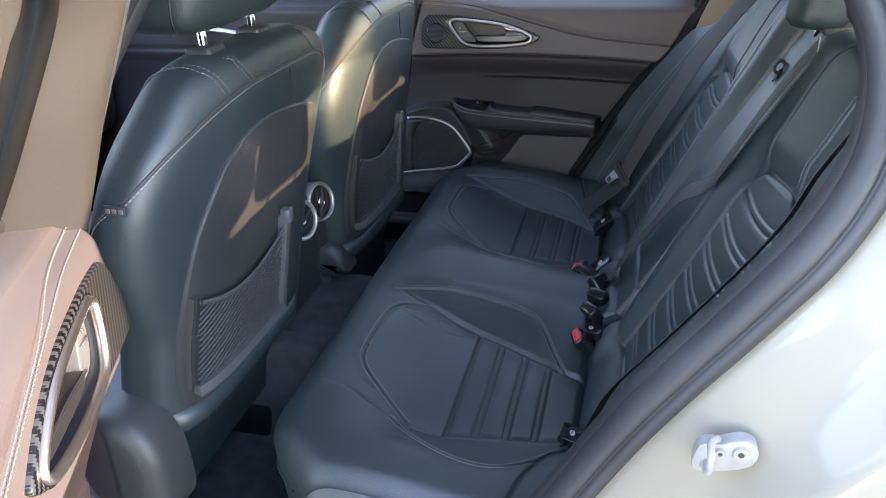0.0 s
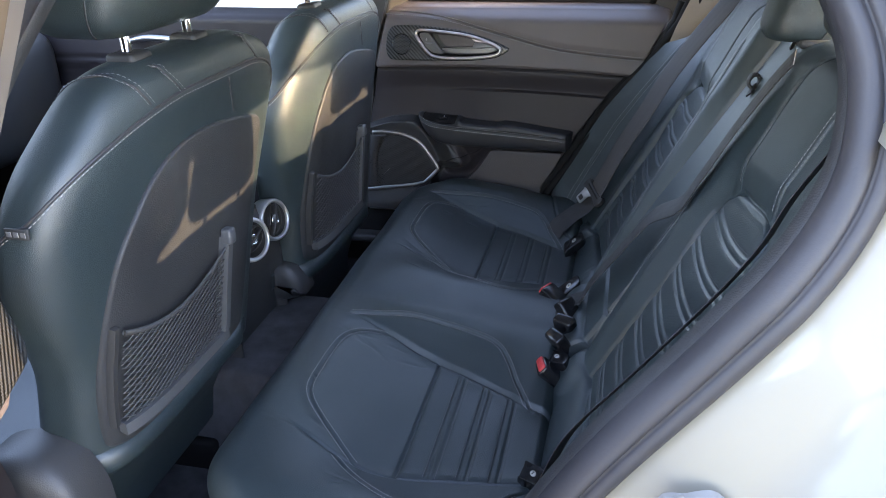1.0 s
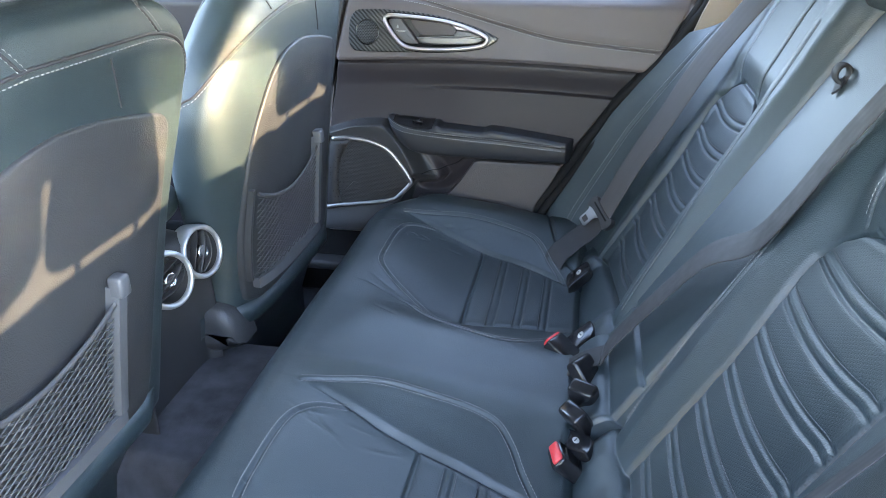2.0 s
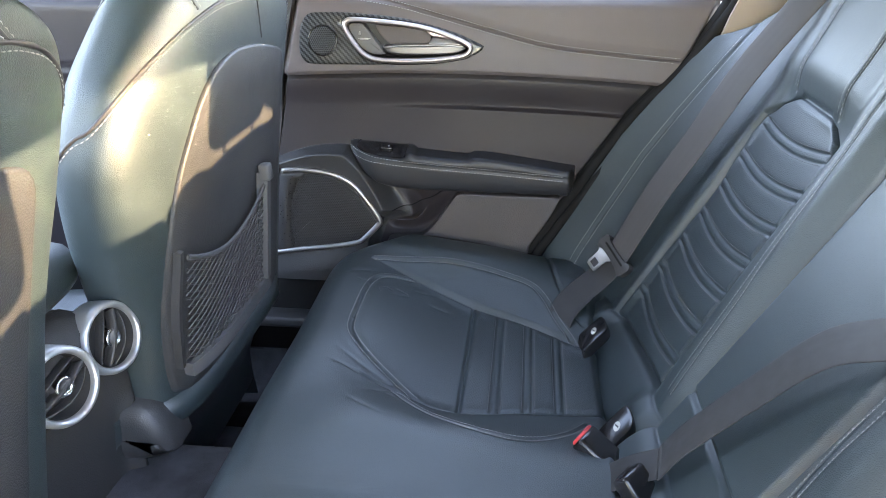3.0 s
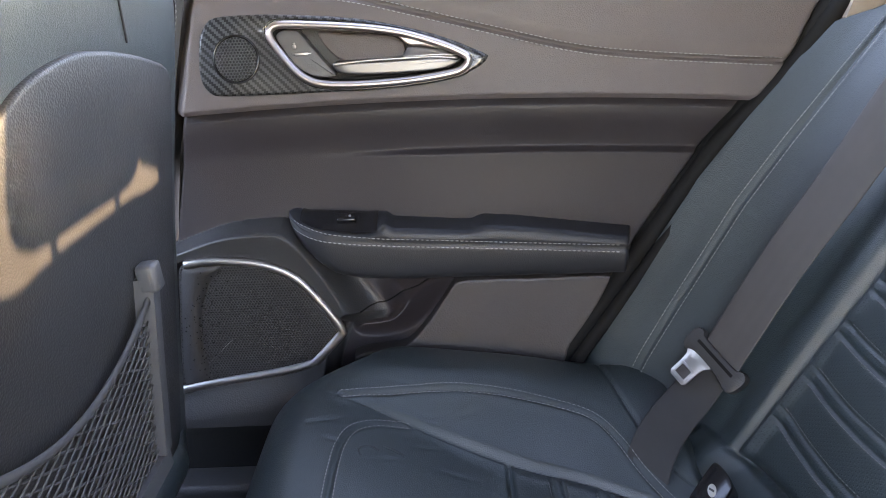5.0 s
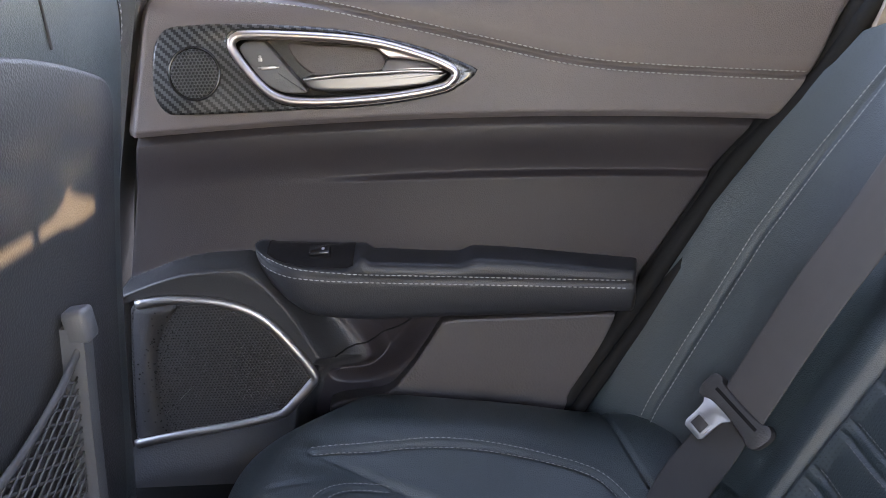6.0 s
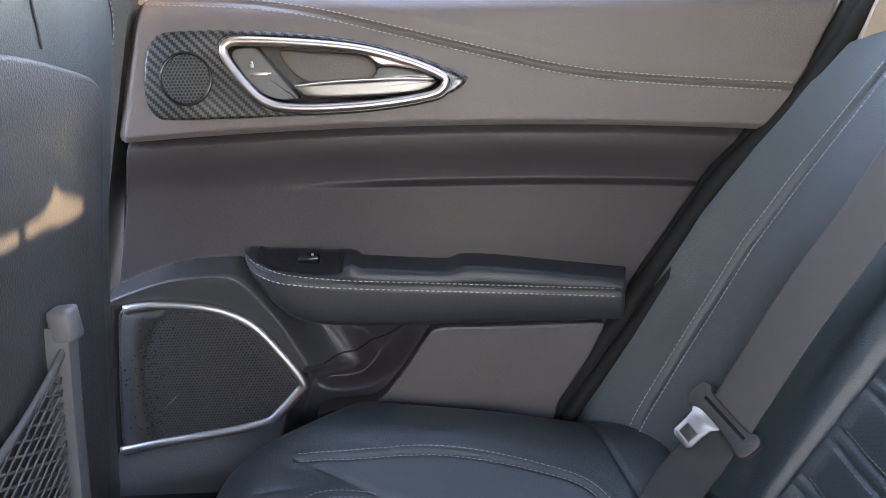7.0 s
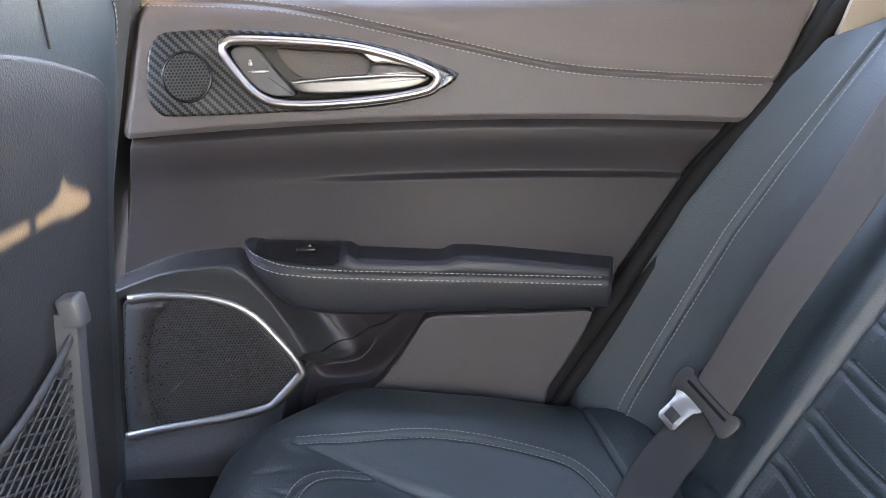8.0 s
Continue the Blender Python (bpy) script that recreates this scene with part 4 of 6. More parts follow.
    fixed(part("window_seal", tube(inner + (inner - c) * 0.06 + np.array((0, 0.002, 0)), 0.010, 8, up=(0, 1, 0)), BLACK_RUBBER, door, "black rubber window seal"))
    gl = part("pane", (inner + np.array((0, 0.010, 0)), [tuple(range(len(inner)))]), GLASS, door, "clear side window glass")
    gl.visible_shadow = False
    sill = np.linspace(-0.60, 0.15, 30)
    fixed(part("glass_seal", tube(np.stack([sill, sill * 0 + DOOR_Y + 0.075, sill * 0 + 1.046], 1), 0.010, 8, up=(0, 1, 0)), RUBBER, door))
    # rear edge seal
    zz = np.linspace(0.495, 1.05, 40)
    e = np.stack([door_rear(zz) + 0.008, zz * 0 + DOOR_Y - 0.004, zz], 1)
    fixed(part("edge_seal", tube(e, 0.012, 10, up=(0, 1, 0)), BLACK_RUBBER, door, "black rubber edge seal"))
    return door


build_door()
_open = radians(-67.5)
_m = Matrix.Translation((-0.553, -0.765, -0.024)) @ Matrix.Rotation(_open, 4, "Z") @ Matrix.Translation((0.555, 0.676, 0)) @ Matrix.Diagonal((1, -1, 1, 1))
near_door = build_door(True)
near_door.matrix_world = _m
tagged(near_door, "wide-open car rear door with sunlit trim panel", "car door")

# pillar rubber between the far door and the seat, its shade put in by the darker rubber
zz = np.linspace(0.42, 1.28, 60)
xr = np.interp(zz, [0.42, 0.569, 0.663, 0.823, 0.913, 1.004, 1.08, 1.18, 1.28], [-0.240, -0.156, -0.094, 0.009, 0.094, 0.152, 0.18, 0.19, 0.16])
rub = thing("door_seal", "black rubber seal round the far door opening", "door seal", kind="structure")
fixed(part("seal_tube", tube(np.stack([xr + 0.000, 0.662 - 0.2 * np.clip(zz - 1.0, 0, 1), zz], 1), 0.011, 10, up=(0, 1, 0)), BLACK_RUBBER, rub))
fixed(part("seal_lip", tube(np.stack([xr + 0.018, 0.655 - 0.2 * np.clip(zz - 1.0, 0, 1), zz], 1), 0.009, 10, up=(0, 1, 0)), BLACK_RUBBER, rub))

# front doors, seen past the front seats
for sgn in (1, -1):
    fd = thing("car_door", "closed car front door with dark trim panel", "car door", "front doors", "structure")
    K, Kz = np.meshgrid(np.linspace(-1.96, -0.70, 70), np.linspace(0.30, 1.02, 90), indexing="xy")
    dz = 0.885 - Kz
    proud = 0.014 * smooth01(0.004, -0.004, dz) + 0.010 * smooth01(0.0, 0.012, dz) - 0.020 * smooth01(0.012, 0.05, dz) + 0.03 * smooth01(0.08, 0.3, dz) - 0.03 * smooth01(0.99, 1.02, Kz)
    fixed(part("trim_panel", grid(np.stack([K, sgn * (0.685 - proud), Kz], -1)), MID_SKIN, fd, "dark grey front door trim"))
    slab("door_skin", [(-0.70, 0.34), (-0.70, 1.0), (-1.76, 1.0), (-1.76, 0.34)], sgn * (DOOR_Y + 0.10), sgn * (DOOR_Y + 0.16), PAINT, fd)
    fixed(part("armrest", box(-1.15, sgn * 0.645, 0.73, 0.50, 0.07, 0.06, 0.02, 3), LEATHER, fd))
    fixed(part("door_pull", tube(spline([(-1.32, sgn * 0.655, 0.93), (-1.25, sgn * 0.640, 0.945), (-1.15, sgn * 0.640, 0.94), (-1.08, sgn * 0.655, 0.925)], 20), 0.009, 8), SATIN, fd, "satin metal door pull"))
    gl = part("pane", (np.array([(-0.70, sgn * 0.69, 1.0), (-1.72, sgn * 0.69, 1.0), (-1.05, sgn * 0.60, 1.31), (-0.60, sgn * 0.60, 1.32)], float), [(0, 1, 2, 3)]), GLASS, fd)
    gl.visible_shadow = False


# ---- rear bench ----
bench = thing("rear_seat", "black leather rear bench seat with pleated perforated inserts", "car seat")
SEAT_Y = 0.32      # middle of each outer place
CUSHION_HALF = 0.655


# Each place has a sunken seat panel between two sloping leaf-shaped side pieces:
# the folds border the panel, the seams run along the upper edge of the leaves.
FOLD_R = curve([(-0.52, 0.210), (-0.45, 0.206), (-0.395, 0.203), (-0.33, 0.184), (-0.25, 0.160), (-0.177, 0.134), (-0.12, 0.112), (-0.07, 0.090), (0.10, 0.06)])
FOLD_L = curve([(-0.52, 0.118), (-0.434, 0.122), (-0.384, 0.136), (-0.339, 0.150), (-0.28, 0.156), (-0.22, 0.146), (-0.177, 0.134), (-0.12, 0.118), (-0.07, 0.105), (0.10, 0.06)])
SEAM_R = spline([(-0.428, 0.205), (-0.397, 0.215), (-0.33, 0.226), (-0.257, 0.226), (-0.20, 0.219), (-0.155, 0.204), (-0.130, 0.174), (-0.114, 0.140), (-0.097, 0.108), (-0.078, 0.076)], 70)
SEAM_L = spline([(-0.335, 0.154), (-0.30, 0.185), (-0.265, 0.214), (-0.229, 0.232), (-0.180, 0.238), (-0.14, 0.222), (-0.105, 0.185), (-0.078, 0.140)], 60)
SEAMS = tuple(np.stack([m[:, 0], s * SEAT_Y + d * m[:, 1]], 1) for s in (-1, 1) for d, m in ((1, SEAM_R), (-1, SEAM_L)))


def panel_margin(X, Y):
    """Metres inside the sunken panel of either place (minus: outside)."""
    d = Y - np.where(Y < 0, -SEAT_Y, SEAT_Y)
    return np.where(d > 0, FOLD_R(X) - d, FOLD_L(X) + d)


def fold_width(X, Y):
    return np.where(Y - np.where(Y < 0, -SEAT_Y, SEAT_Y) > 0, FOLD_R(X), FOLD_L(X))


def cushion_top(X, Y):
    high = 0.598 - 0.044 * smooth01(-0.40, 0.0, X)
    low = 0.597 - 0.074 * smooth01(-0.480, -0.215, X) - 0.026 * smooth01(-0.27, 0.0, X)
    m = panel_margin(X, Y)
    # a crisp fold, then a leaf that slopes up to a rounded ridge
    k = 0.07 * smooth01(0.002, -0.004, m) + 0.93 * smooth01(-0.30, 1.0, -m / (np.interp(X, [-0.3, -0.1], [0.262, 0.285]) - fold_width(X, Y)))
    z = low + (high - low) * k
    z = z + 0.0012 * np.sin(17 * X + 3 * Y) * np.sin(13 * Y + 5 * X) + 0.0008 * np.sin(41 * X - 23 * Y)
    # the middle is a shallow saddle
    z = z - 0.006 * smooth01(0.10, 0.0, np.abs(Y)) * smooth01(-0.5, -0.3, X)
    z = z - 0.060 * smooth01(-0.062, -0.012, X) * smooth01(0.62, 0.555, np.abs(Y))
    return z - 0.020 * smooth01(0.61, CUSHION_HALF, np.abs(Y)) ** 2


PLEATS = (-0.203, -0.157, -0.112)
LOOP_R = spline([(-0.421, 0.0), (-0.422, 0.07), (-0.419, 0.118), (-0.408, 0.150), (-0.385, 0.170), (-0.352, 0.182)], 50)
LOOP_L = spline([(-0.421, 0.0), (-0.418, 0.032), (-0.405, 0.058), (-0.378, 0.087), (-0.344, 0.117), (-0.305, 0.150)], 50)


def loops(side):
    """The loop seam of one place as two curves in (x, y)."""
    return tuple(np.stack([m[:, 0], side * SEAT_Y + d * m[:, 1]], 1) for d, m in ((1, LOOP_R), (-1, LOOP_L)))


# where the cushion's end piece is sewn on, beside either door
END_SEAMS = tuple(np.stack([m[:, 0], s * m[:, 1]], 1) for s in (1, -1) for m in (spline([(-0.128, 0.640), (-0.120, 0.590), (-0.108, 0.535), (-0.088, 0.478), (-0.060, 0.440)], 40),))


def cushion_relief(X, Y):
    r = np.zeros(X.shape)
    m = panel_margin(X, Y)
    mask = smooth01(0.004, 0.022, m) * smooth01(-0.251, -0.247, X)
    edges = np.array((-0.25,) + PLEATS + (-0.045,))
    idx = np.clip(np.searchsorted(edges, X.ravel()) - 1, 0, len(edges) - 2).reshape(X.shape)
    f = np.clip((X - edges[idx]) / (edges[idx + 1] - edges[idx]), 0, 1)
    r += mask * 0.0042 * (1 - (2 * f - 1) ** 4)
    for xp in PLEATS:
        r += mask * 0.0032 * np.exp(-((X - xp) / 0.0030) ** 2)
        for o in (-0.0058, 0.0058):
            r -= mask * 0.0018 * np.exp(-((X - xp - o) / 0.0018) ** 2)
    r -= 0.0045 * np.exp(-((X + 0.251) / 0.0020) ** 2) * smooth01(0.0, 0.01, m)
    r -= 0.0045 * np.exp(-((m - 0.005) / 0.0026) ** 2) * smooth01(-0.43, -0.37, X)
    for line in SEAMS + loops(1) + loops(-1):
        d = distance(X, Y, line)
        r += 0.0008 * np.exp(-((d - 0.007) / 0.006) ** 2) - 0.0034 * np.exp(-(d / 0.0020) ** 2)
    for line in END_SEAMS:
        r -= 0.0050 * np.exp(-(distance(X, Y, line) / 0.0026) ** 2)
    # soft creases in the leather by the folds
    rng = np.random.default_rng(5)
    for _ in range(26):
        cx, cy, a, ln = rng.uniform(-0.46, -0.28), rng.choice((-1, 1)) * SEAT_Y + rng.choice((-1, 1)) * rng.uniform(0.10, 0.24), rng.uniform(-0.6, 0.6), rng.uniform(0.010, 0.028)
        u, w = (X - cx) * math.cos(a) + (Y - cy) * math.sin(a), -(X - cx) * math.sin(a) + (Y - cy) * math.cos(a)
        r -= 0.0011 * np.exp(-(u / ln) ** 2 - (w / 0.0035) ** 2)
    return r


q, y = np.linspace(-0.30, 0.47, 390), np.linspace(-CUSHION_HALF, CUSHION_HALF, 700)
Q, Y = np.meshgrid(q, y, indexing="ij")
R = 0.055
L0 = R * math.pi / 2
XF = -0.510 + 0.10 * smooth01(0.48, CUSHION_HALF, np.abs(Y)) ** 2
phi = np.clip((Q + L0) / R, 0, math.pi / 2)
X = np.where(Q >= 0, XF + R + Q, XF + R * (1 - np.cos(phi)))
top = cushion_top(np.maximum(X, XF + R * 0.5), Y)
Z = np.where(Q >= 0, top, top - R + R * np.sin(phi) - np.maximum(0, -L0 - Q))
X = X + np.where(Q < -L0, 0.10 * np.maximum(0, -L0 - Q), 0)
relief = cushion_relief(X, Y) * smooth01(-0.06, -0.02, Q)
relief -= 0.004 * np.exp(-((Q + L0 + 0.045) / 0.004) ** 2)
P = np.stack([X, Y, Z + relief], -1)
skirt_l, skirt_r = P[:, :1].copy(), P[:, -1:].copy()
for s, e in ((skirt_l, -0.006), (skirt_r, 0.006)):
    s[..., 2] = np.minimum(s[..., 2], 0.36)
    s[..., 1] += e * -1
P2 = np.concatenate([skirt_l, P, skirt_r], 1)
CX, CY = 0.25 * (X[:-1, :-1] + X[1:, 1:] + X[1:, :-1] + X[:-1, 1:]), 0.25 * (Y[:-1, :-1] + Y[1:, 1:] + Y[1:, :-1] + Y[:-1, 1:])
perf = (panel_margin(CX, CY) > 0.004) & (CX > -0.249) & (Q[:-1, :-1] > 0)
keep = np.ones((P2.shape[0] - 1, P2.shape[1] - 1), bool)
keep[:, 1:-1] = ~perf
cushion = part("seat_cushion", strips(P2, keep), LEATHER, bench, "black leather bench cushion")
for sgn in (-1, 1):
    part("insert", strips(P, perf & (np.sign(CY) == sgn)), PERF_CUSHION, cushion, "pleated perforated leather insert")


def on_cushion(line, off=0.0):
    """A curve in (x, y) laid onto the cushion."""
    t = tangents(np.c_[line, np.zeros(len(line))])[:, :2]
    ln = line + np.stack([-t[:, 1], t[:, 0]], 1) * off
    xx, yy = ln[:, 0], ln[:, 1]
    zz = cushion_top(np.maximum(xx, -0.49), yy) + cushion_relief(xx, yy)
    return np.stack([xx, yy, zz + 0.0013], 1), np.tile((0, 0, 1), (len(xx), 1))


for k, line in enumerate(SEAMS + loops(1) + loops(-1)):
    for o in (-0.0048, 0.0048):
        tagged(part("stitching", stitches([on_cushion(line, o)], r=0.0007), THREAD, cushion, "row of grey thread"), "row of grey thread", kind="stuff")
for s in (-1, 1):
    for xp in PLEATS:
        lo, hi = s * SEAT_Y - float(FOLD_L(xp)), s * SEAT_Y + float(FOLD_R(xp))
        for o in (-0.0088, 0.0088):
            yy = np.linspace(lo + 0.012, hi - 0.012, 40)
            xx = np.full(40, xp + o)
            zz = cushion_top(xx, yy) + cushion_relief(xx, yy) + 0.0004
            tagged(part("stitching", stitches([(np.stack([xx, yy, zz], 1), np.tile((0, 0, 1), (40, 1)))]), DARK_THREAD, cushion), "row of dark grey thread", kind="stuff")
# a dark scuff on the far place
for pts in ([(-0.398, 0.424), (-0.402, 0.436), (-0.392, 0.446), (-0.382, 0.442)], [(-0.378, 0.452), (-0.368, 0.450), (-0.358, 0.446)]):
    p, n = on_cushion(spline(pts, 20))
    part("scuff_mark", tube(p, np.linspace(0.0005, 0.0011, 20), 6, squash=0.3), RUBBER, cushion, "faint dark scuff mark")
# piping along the front edge
yy = np.linspace(-0.60, 0.60, 160)
ff = -0.510 + 0.10 * smooth01(0.48, CUSHION_HALF, np.abs(yy)) ** 2
zt = cushion_top(ff + R * 0.5, yy) - R - 0.038
part("piping", tube(np.stack([ff + 0.003, yy, zt], 1), 0.0032, 8, up=(1, 0, 0)), LEATHER, cushion, "sewn piping along the front edge")

# backrest
B0, BD, BN = np.array((-0.047, 0, 0.505)), np.array((0.510, 0, 0.860)), np.array((-0.860, 0, 0.510))
TOP_S = 0.645
BACK_PLEATS = (0.118, 0.171, 0.225, 0.276, 0.327, 0.376, 0.430)
BACK_MID = 0.338    # middle of each pleated insert
BACK_TOP = 0.476


def back_half(s):
    return np.interp(s, [0.0, 0.30, 0.40, 0.43, 0.455, 0.470, 0.476], [0.130, 0.118, 0.124, 0.122, 0.104, 0.074, 0.050])


def back_foot(a):
    return 0.043 + (0.5 - a) * 0.15


_bolster = curve([(0.40, 0.0), (0.440, 0.0), (0.452, 0.004), (0.462, 0.014), (0.472, 0.019), (0.486, 0.019), (0.505, 0.018), (0.53, 0.027), (0.56, 0.045), (0.60, 0.075), (0.63, 0.104), (0.652, 0.130), (0.664, 0.132), (0.69, 0.115), (0.72, 0.09)])
_near_bolster = curve([(0.40, 0.0), (0.445, 0.0), (0.475, 0.014), (0.50, 0.024), (0.54, 0.030), (0.59, 0.040), (0.65, 0.046), (0.675, 0.034), (0.69, 0.012), (0.72, -0.04)])
INNER_SEAM = spline([(0.147, 0.115), (0.147, 0.16), (0.148, 0.20), (0.149, 0.27), (0.154, 0.325), (0.158, 0.40), (0.163, 0.50), (0.170, 0.61)], 70)


def raised(Y, S):
    """Height along the back as the patterns see it: the near place is set a little higher at its outer side."""
    return S - np.where(Y < 0, 0.036 * np.clip((np.abs(Y) - 0.21) / 0.22, 0, 1), 0)


def insert_margin(Y, S):
    """Metres inside the pleated insert."""
    A, H = np.abs(Y), raised(Y, S)
    return np.minimum(np.minimum(back_half(H) - np.abs(A - BACK_MID), BACK_TOP - H), H - back_foot(A))


def back_relief(Y, S):
    A, H = np.abs(Y), raised(Y, S)
    D = np.abs(A - BACK_MID)
    base = -0.028 + 0.062 * np.clip(S, -0.05, 0.5)
    r = np.where(A < 0.1135, 0.0, base)
    r = r + np.where(Y > 0, _bolster(A), _near_bolster(A)) * np.interp(S, [0, 0.05, 0.12, 0.26, 0.345, 0.45, 0.55, 0.64], [0.95, 1.0, 1.0, 0.97, 0.86, 0.68, 0.50, 0.36])
    r += 0.024 * smooth01(0.110, 0.150, A) * smooth01(0.224, 0.172, A) * np.interp(S, [0, 0.06, 0.15, 0.28, 0.5, 0.62], [0.35, 0.55, 0.85, 1, 1, 0.8])
    r += 0.022 * smooth01(BACK_TOP - 0.02, BACK_TOP + 0.045, H) * smooth01(0.20, 0.06, D)
    r += 0.012 * smooth01(BACK_TOP + 0.02, TOP_S, H) * smooth01(0.112, 0.14, A)
    inm = insert_margin(Y, S)
    m = smooth01(0.0, 0.012, inm)
    edges = np.array((0.04,) + BACK_PLEATS + (BACK_TOP + 0.008,))
    sag = H + 0.012 * (1 - (D / 0.12) ** 2) + 0.07 * (A - BACK_MID)
    idx = np.clip(np.searchsorted(edges, sag.ravel()) - 1, 0, len(edges) - 2).reshape(S.shape)
    f = np.clip((sag - edges[idx]) / (edges[idx + 1] - edges[idx]), 0, 1)
    r += m * 0.0042 * (1 - (2 * f - 1) ** 4)
    for sp in BACK_PLEATS:
        r += m * 0.0028 * np.exp(-((sag - sp) / 0.0034) ** 2)
        for o in (-0.0066, 0.0066):
            r -= m * 0.0020 * np.exp(-((sag - sp - o) / 0.0022) ** 2)
    r -= 0.0065 * np.exp(-((inm + 0.001) / 0.0035) ** 2) * (A > 0.2)
    r -= 0.009 * np.exp(-((A - 0.112) / 0.0035) ** 2)
    r -= 0.0022 * np.exp(-((A - 0.612) / 0.0020) ** 2)
    r -= 0.0022 * np.exp(-(distance(A, S, INNER_SEAM) / 0.0022) ** 2)
    up = smooth01(BACK_TOP - 0.004, BACK_TOP + 0.006, H)
    for o in (-0.078, 0.085):
        r -= 0.004 * up * np.exp(-((A - BACK_MID - o - 0.3 * o * (H - BACK_TOP)) / 0.0026) ** 2)
    # the padded roll along the foot
    low = np.clip(1 - ((S - np.minimum(back_foot(A), 0.085) + 0.066) / 0.064) ** 2, 0, 1)
    r += 0.024 * np.sqrt(low) * smooth01(0.535, 0.515, A)
    r -= 0.22 * smooth01(0.0, 0.07, S - np.interp(A, [0.50, 0.56, 0.62, 0.655, 0.70], [0.68, 0.61, 0.515, 0.470, 0.47])) * (A > 0.5)
    r -= 0.007 * (A < 0.108) * np.exp(-((S - 0.150) / 0.004) ** 2)
    return r


def back_point(Y, S, lift=0.0):
    r = back_relief(Y, S) + lift
    return B0 + S[..., None] * BD + np.stack([0 * Y, Y, 0 * Y], -1) + r[..., None] * BN


s, y = np.linspace(-0.08, TOP_S, 470), np.linspace(-0.700, 0.662, 760)
S, Y = np.meshgrid(s, y, indexing="ij")
P = back_point(Y, S)
# roll the top over to the back
rows = []
for a in np.linspace(0.1, 1.0, 10) * math.pi / 2:
    c = P[-1] - 0.055 * BN
    rows.append(c + 0.055 * (math.cos(a) * BN + math.sin(a) * BD))
for d in (0.05, 0.12):
    rows.append(rows[9] - d * BN)
PB = np.concatenate([P, np.stack(rows)], 0)
PB = np.concatenate([PB[:, :1] - 0.20 * BN, PB, PB[:, -1:] - 0.20 * BN], 1)
y = np.r_[y[0] - 0.001, y, y[-1] + 0.001]
perf = np.zeros((PB.shape[0] - 1, PB.shape[1] - 1), bool)
cy, cs = 0.5 * (Y[:-1, :-1] + Y[1:, 1:]), 0.5 * (S[:-1, :-1] + S[1:, 1:])
perf[:S.shape[0] - 1, 1:-1] = insert_margin(cy, cs) > 0.001
col = np.broadcast_to(0.5 * (y[:-1] + y[1:])[None], perf.shape)
for name, lo, hi, lab in (("backrest", -9, -0.112, "black leather backrest section"), ("centre_backrest", -0.112, 0.112, "narrow smooth leather centre section"), ("backrest", 0.112, 9, "black leather backrest section")):
    sec = (col > lo) & (col <= hi)
    ob = part(name, strips(PB, sec & ~perf), LEATHER, bench, lab)
    if (sec & perf).any():
        part("insert", strips(PB, sec & perf), PERF_BACK, ob, "pleated perforated leather insert")
    sg = np.sign(lo + hi)
    lines = []
    if sg:
        def sewn(yy, ss):
            yy = sg * yy
            p0, pa, pb = back_point(yy, ss), back_point(yy + 0.002, ss), back_point(yy, ss + 0.002)
            nn = np.cross(pb - p0, pa - p0)
            nn *= np.sign(nn @ BN)[:, None] / np.linalg.norm(nn, axis=1, keepdims=True)
            return p0 + nn * 0.0014, nn

        def vertical(yy0, s0, s1, slope=0.0):
            ss = np.linspace(s0, s1, 60)
            return sewn(yy0 + slope * (ss - s0), ss)
        shift = 0.018 if sg < 0 else 0.0
        for o in (-0.0048, 0.0048):
            lines.append(vertical(0.612 + o, 0.03, 0.50))
            lines.append(sewn(INNER_SEAM[:, 0] + o, INNER_SEAM[:, 1]))
            lines.append(vertical(BACK_MID - 0.078 + o, BACK_TOP + shift * 0.6 + 0.008, TOP_S, -0.0234))
            lines.append(vertical(BACK_MID + 0.085 + o, BACK_TOP + 2 * shift + 0.008, TOP_S, 0.0255))
        for ln in lines:
            tagged(part("stitching", stitches([ln], r=0.0007), THREAD, ob), "row of grey thread", kind="stuff")
        lines = []
        for sp in BACK_PLEATS:
            for o in (-0.0098, 0.0098):
                h = float(back_half(sp)) - 0.012
                w = np.linspace(-h, h, 40)
                ss = sp + o - 0.012 * (1 - (w / 0.12) ** 2) - 0.07 * w
                if sg < 0:
                    ss = ss + 0.036 * np.clip((BACK_MID + w - 0.21) / 0.22, 0, 1)
                ok = insert_margin(sg * (BACK_MID + w), ss) > 0.006
                if ok.sum() > 10:
                    lines.append((back_point(sg * (BACK_MID + w), ss, 0.0004)[ok], np.tile(BN, (int(ok.sum()), 1))))
        for ln in lines:
            tagged(part("stitching", stitches([ln]), DARK_THREAD, ob), "row of dark grey thread", kind="stuff")


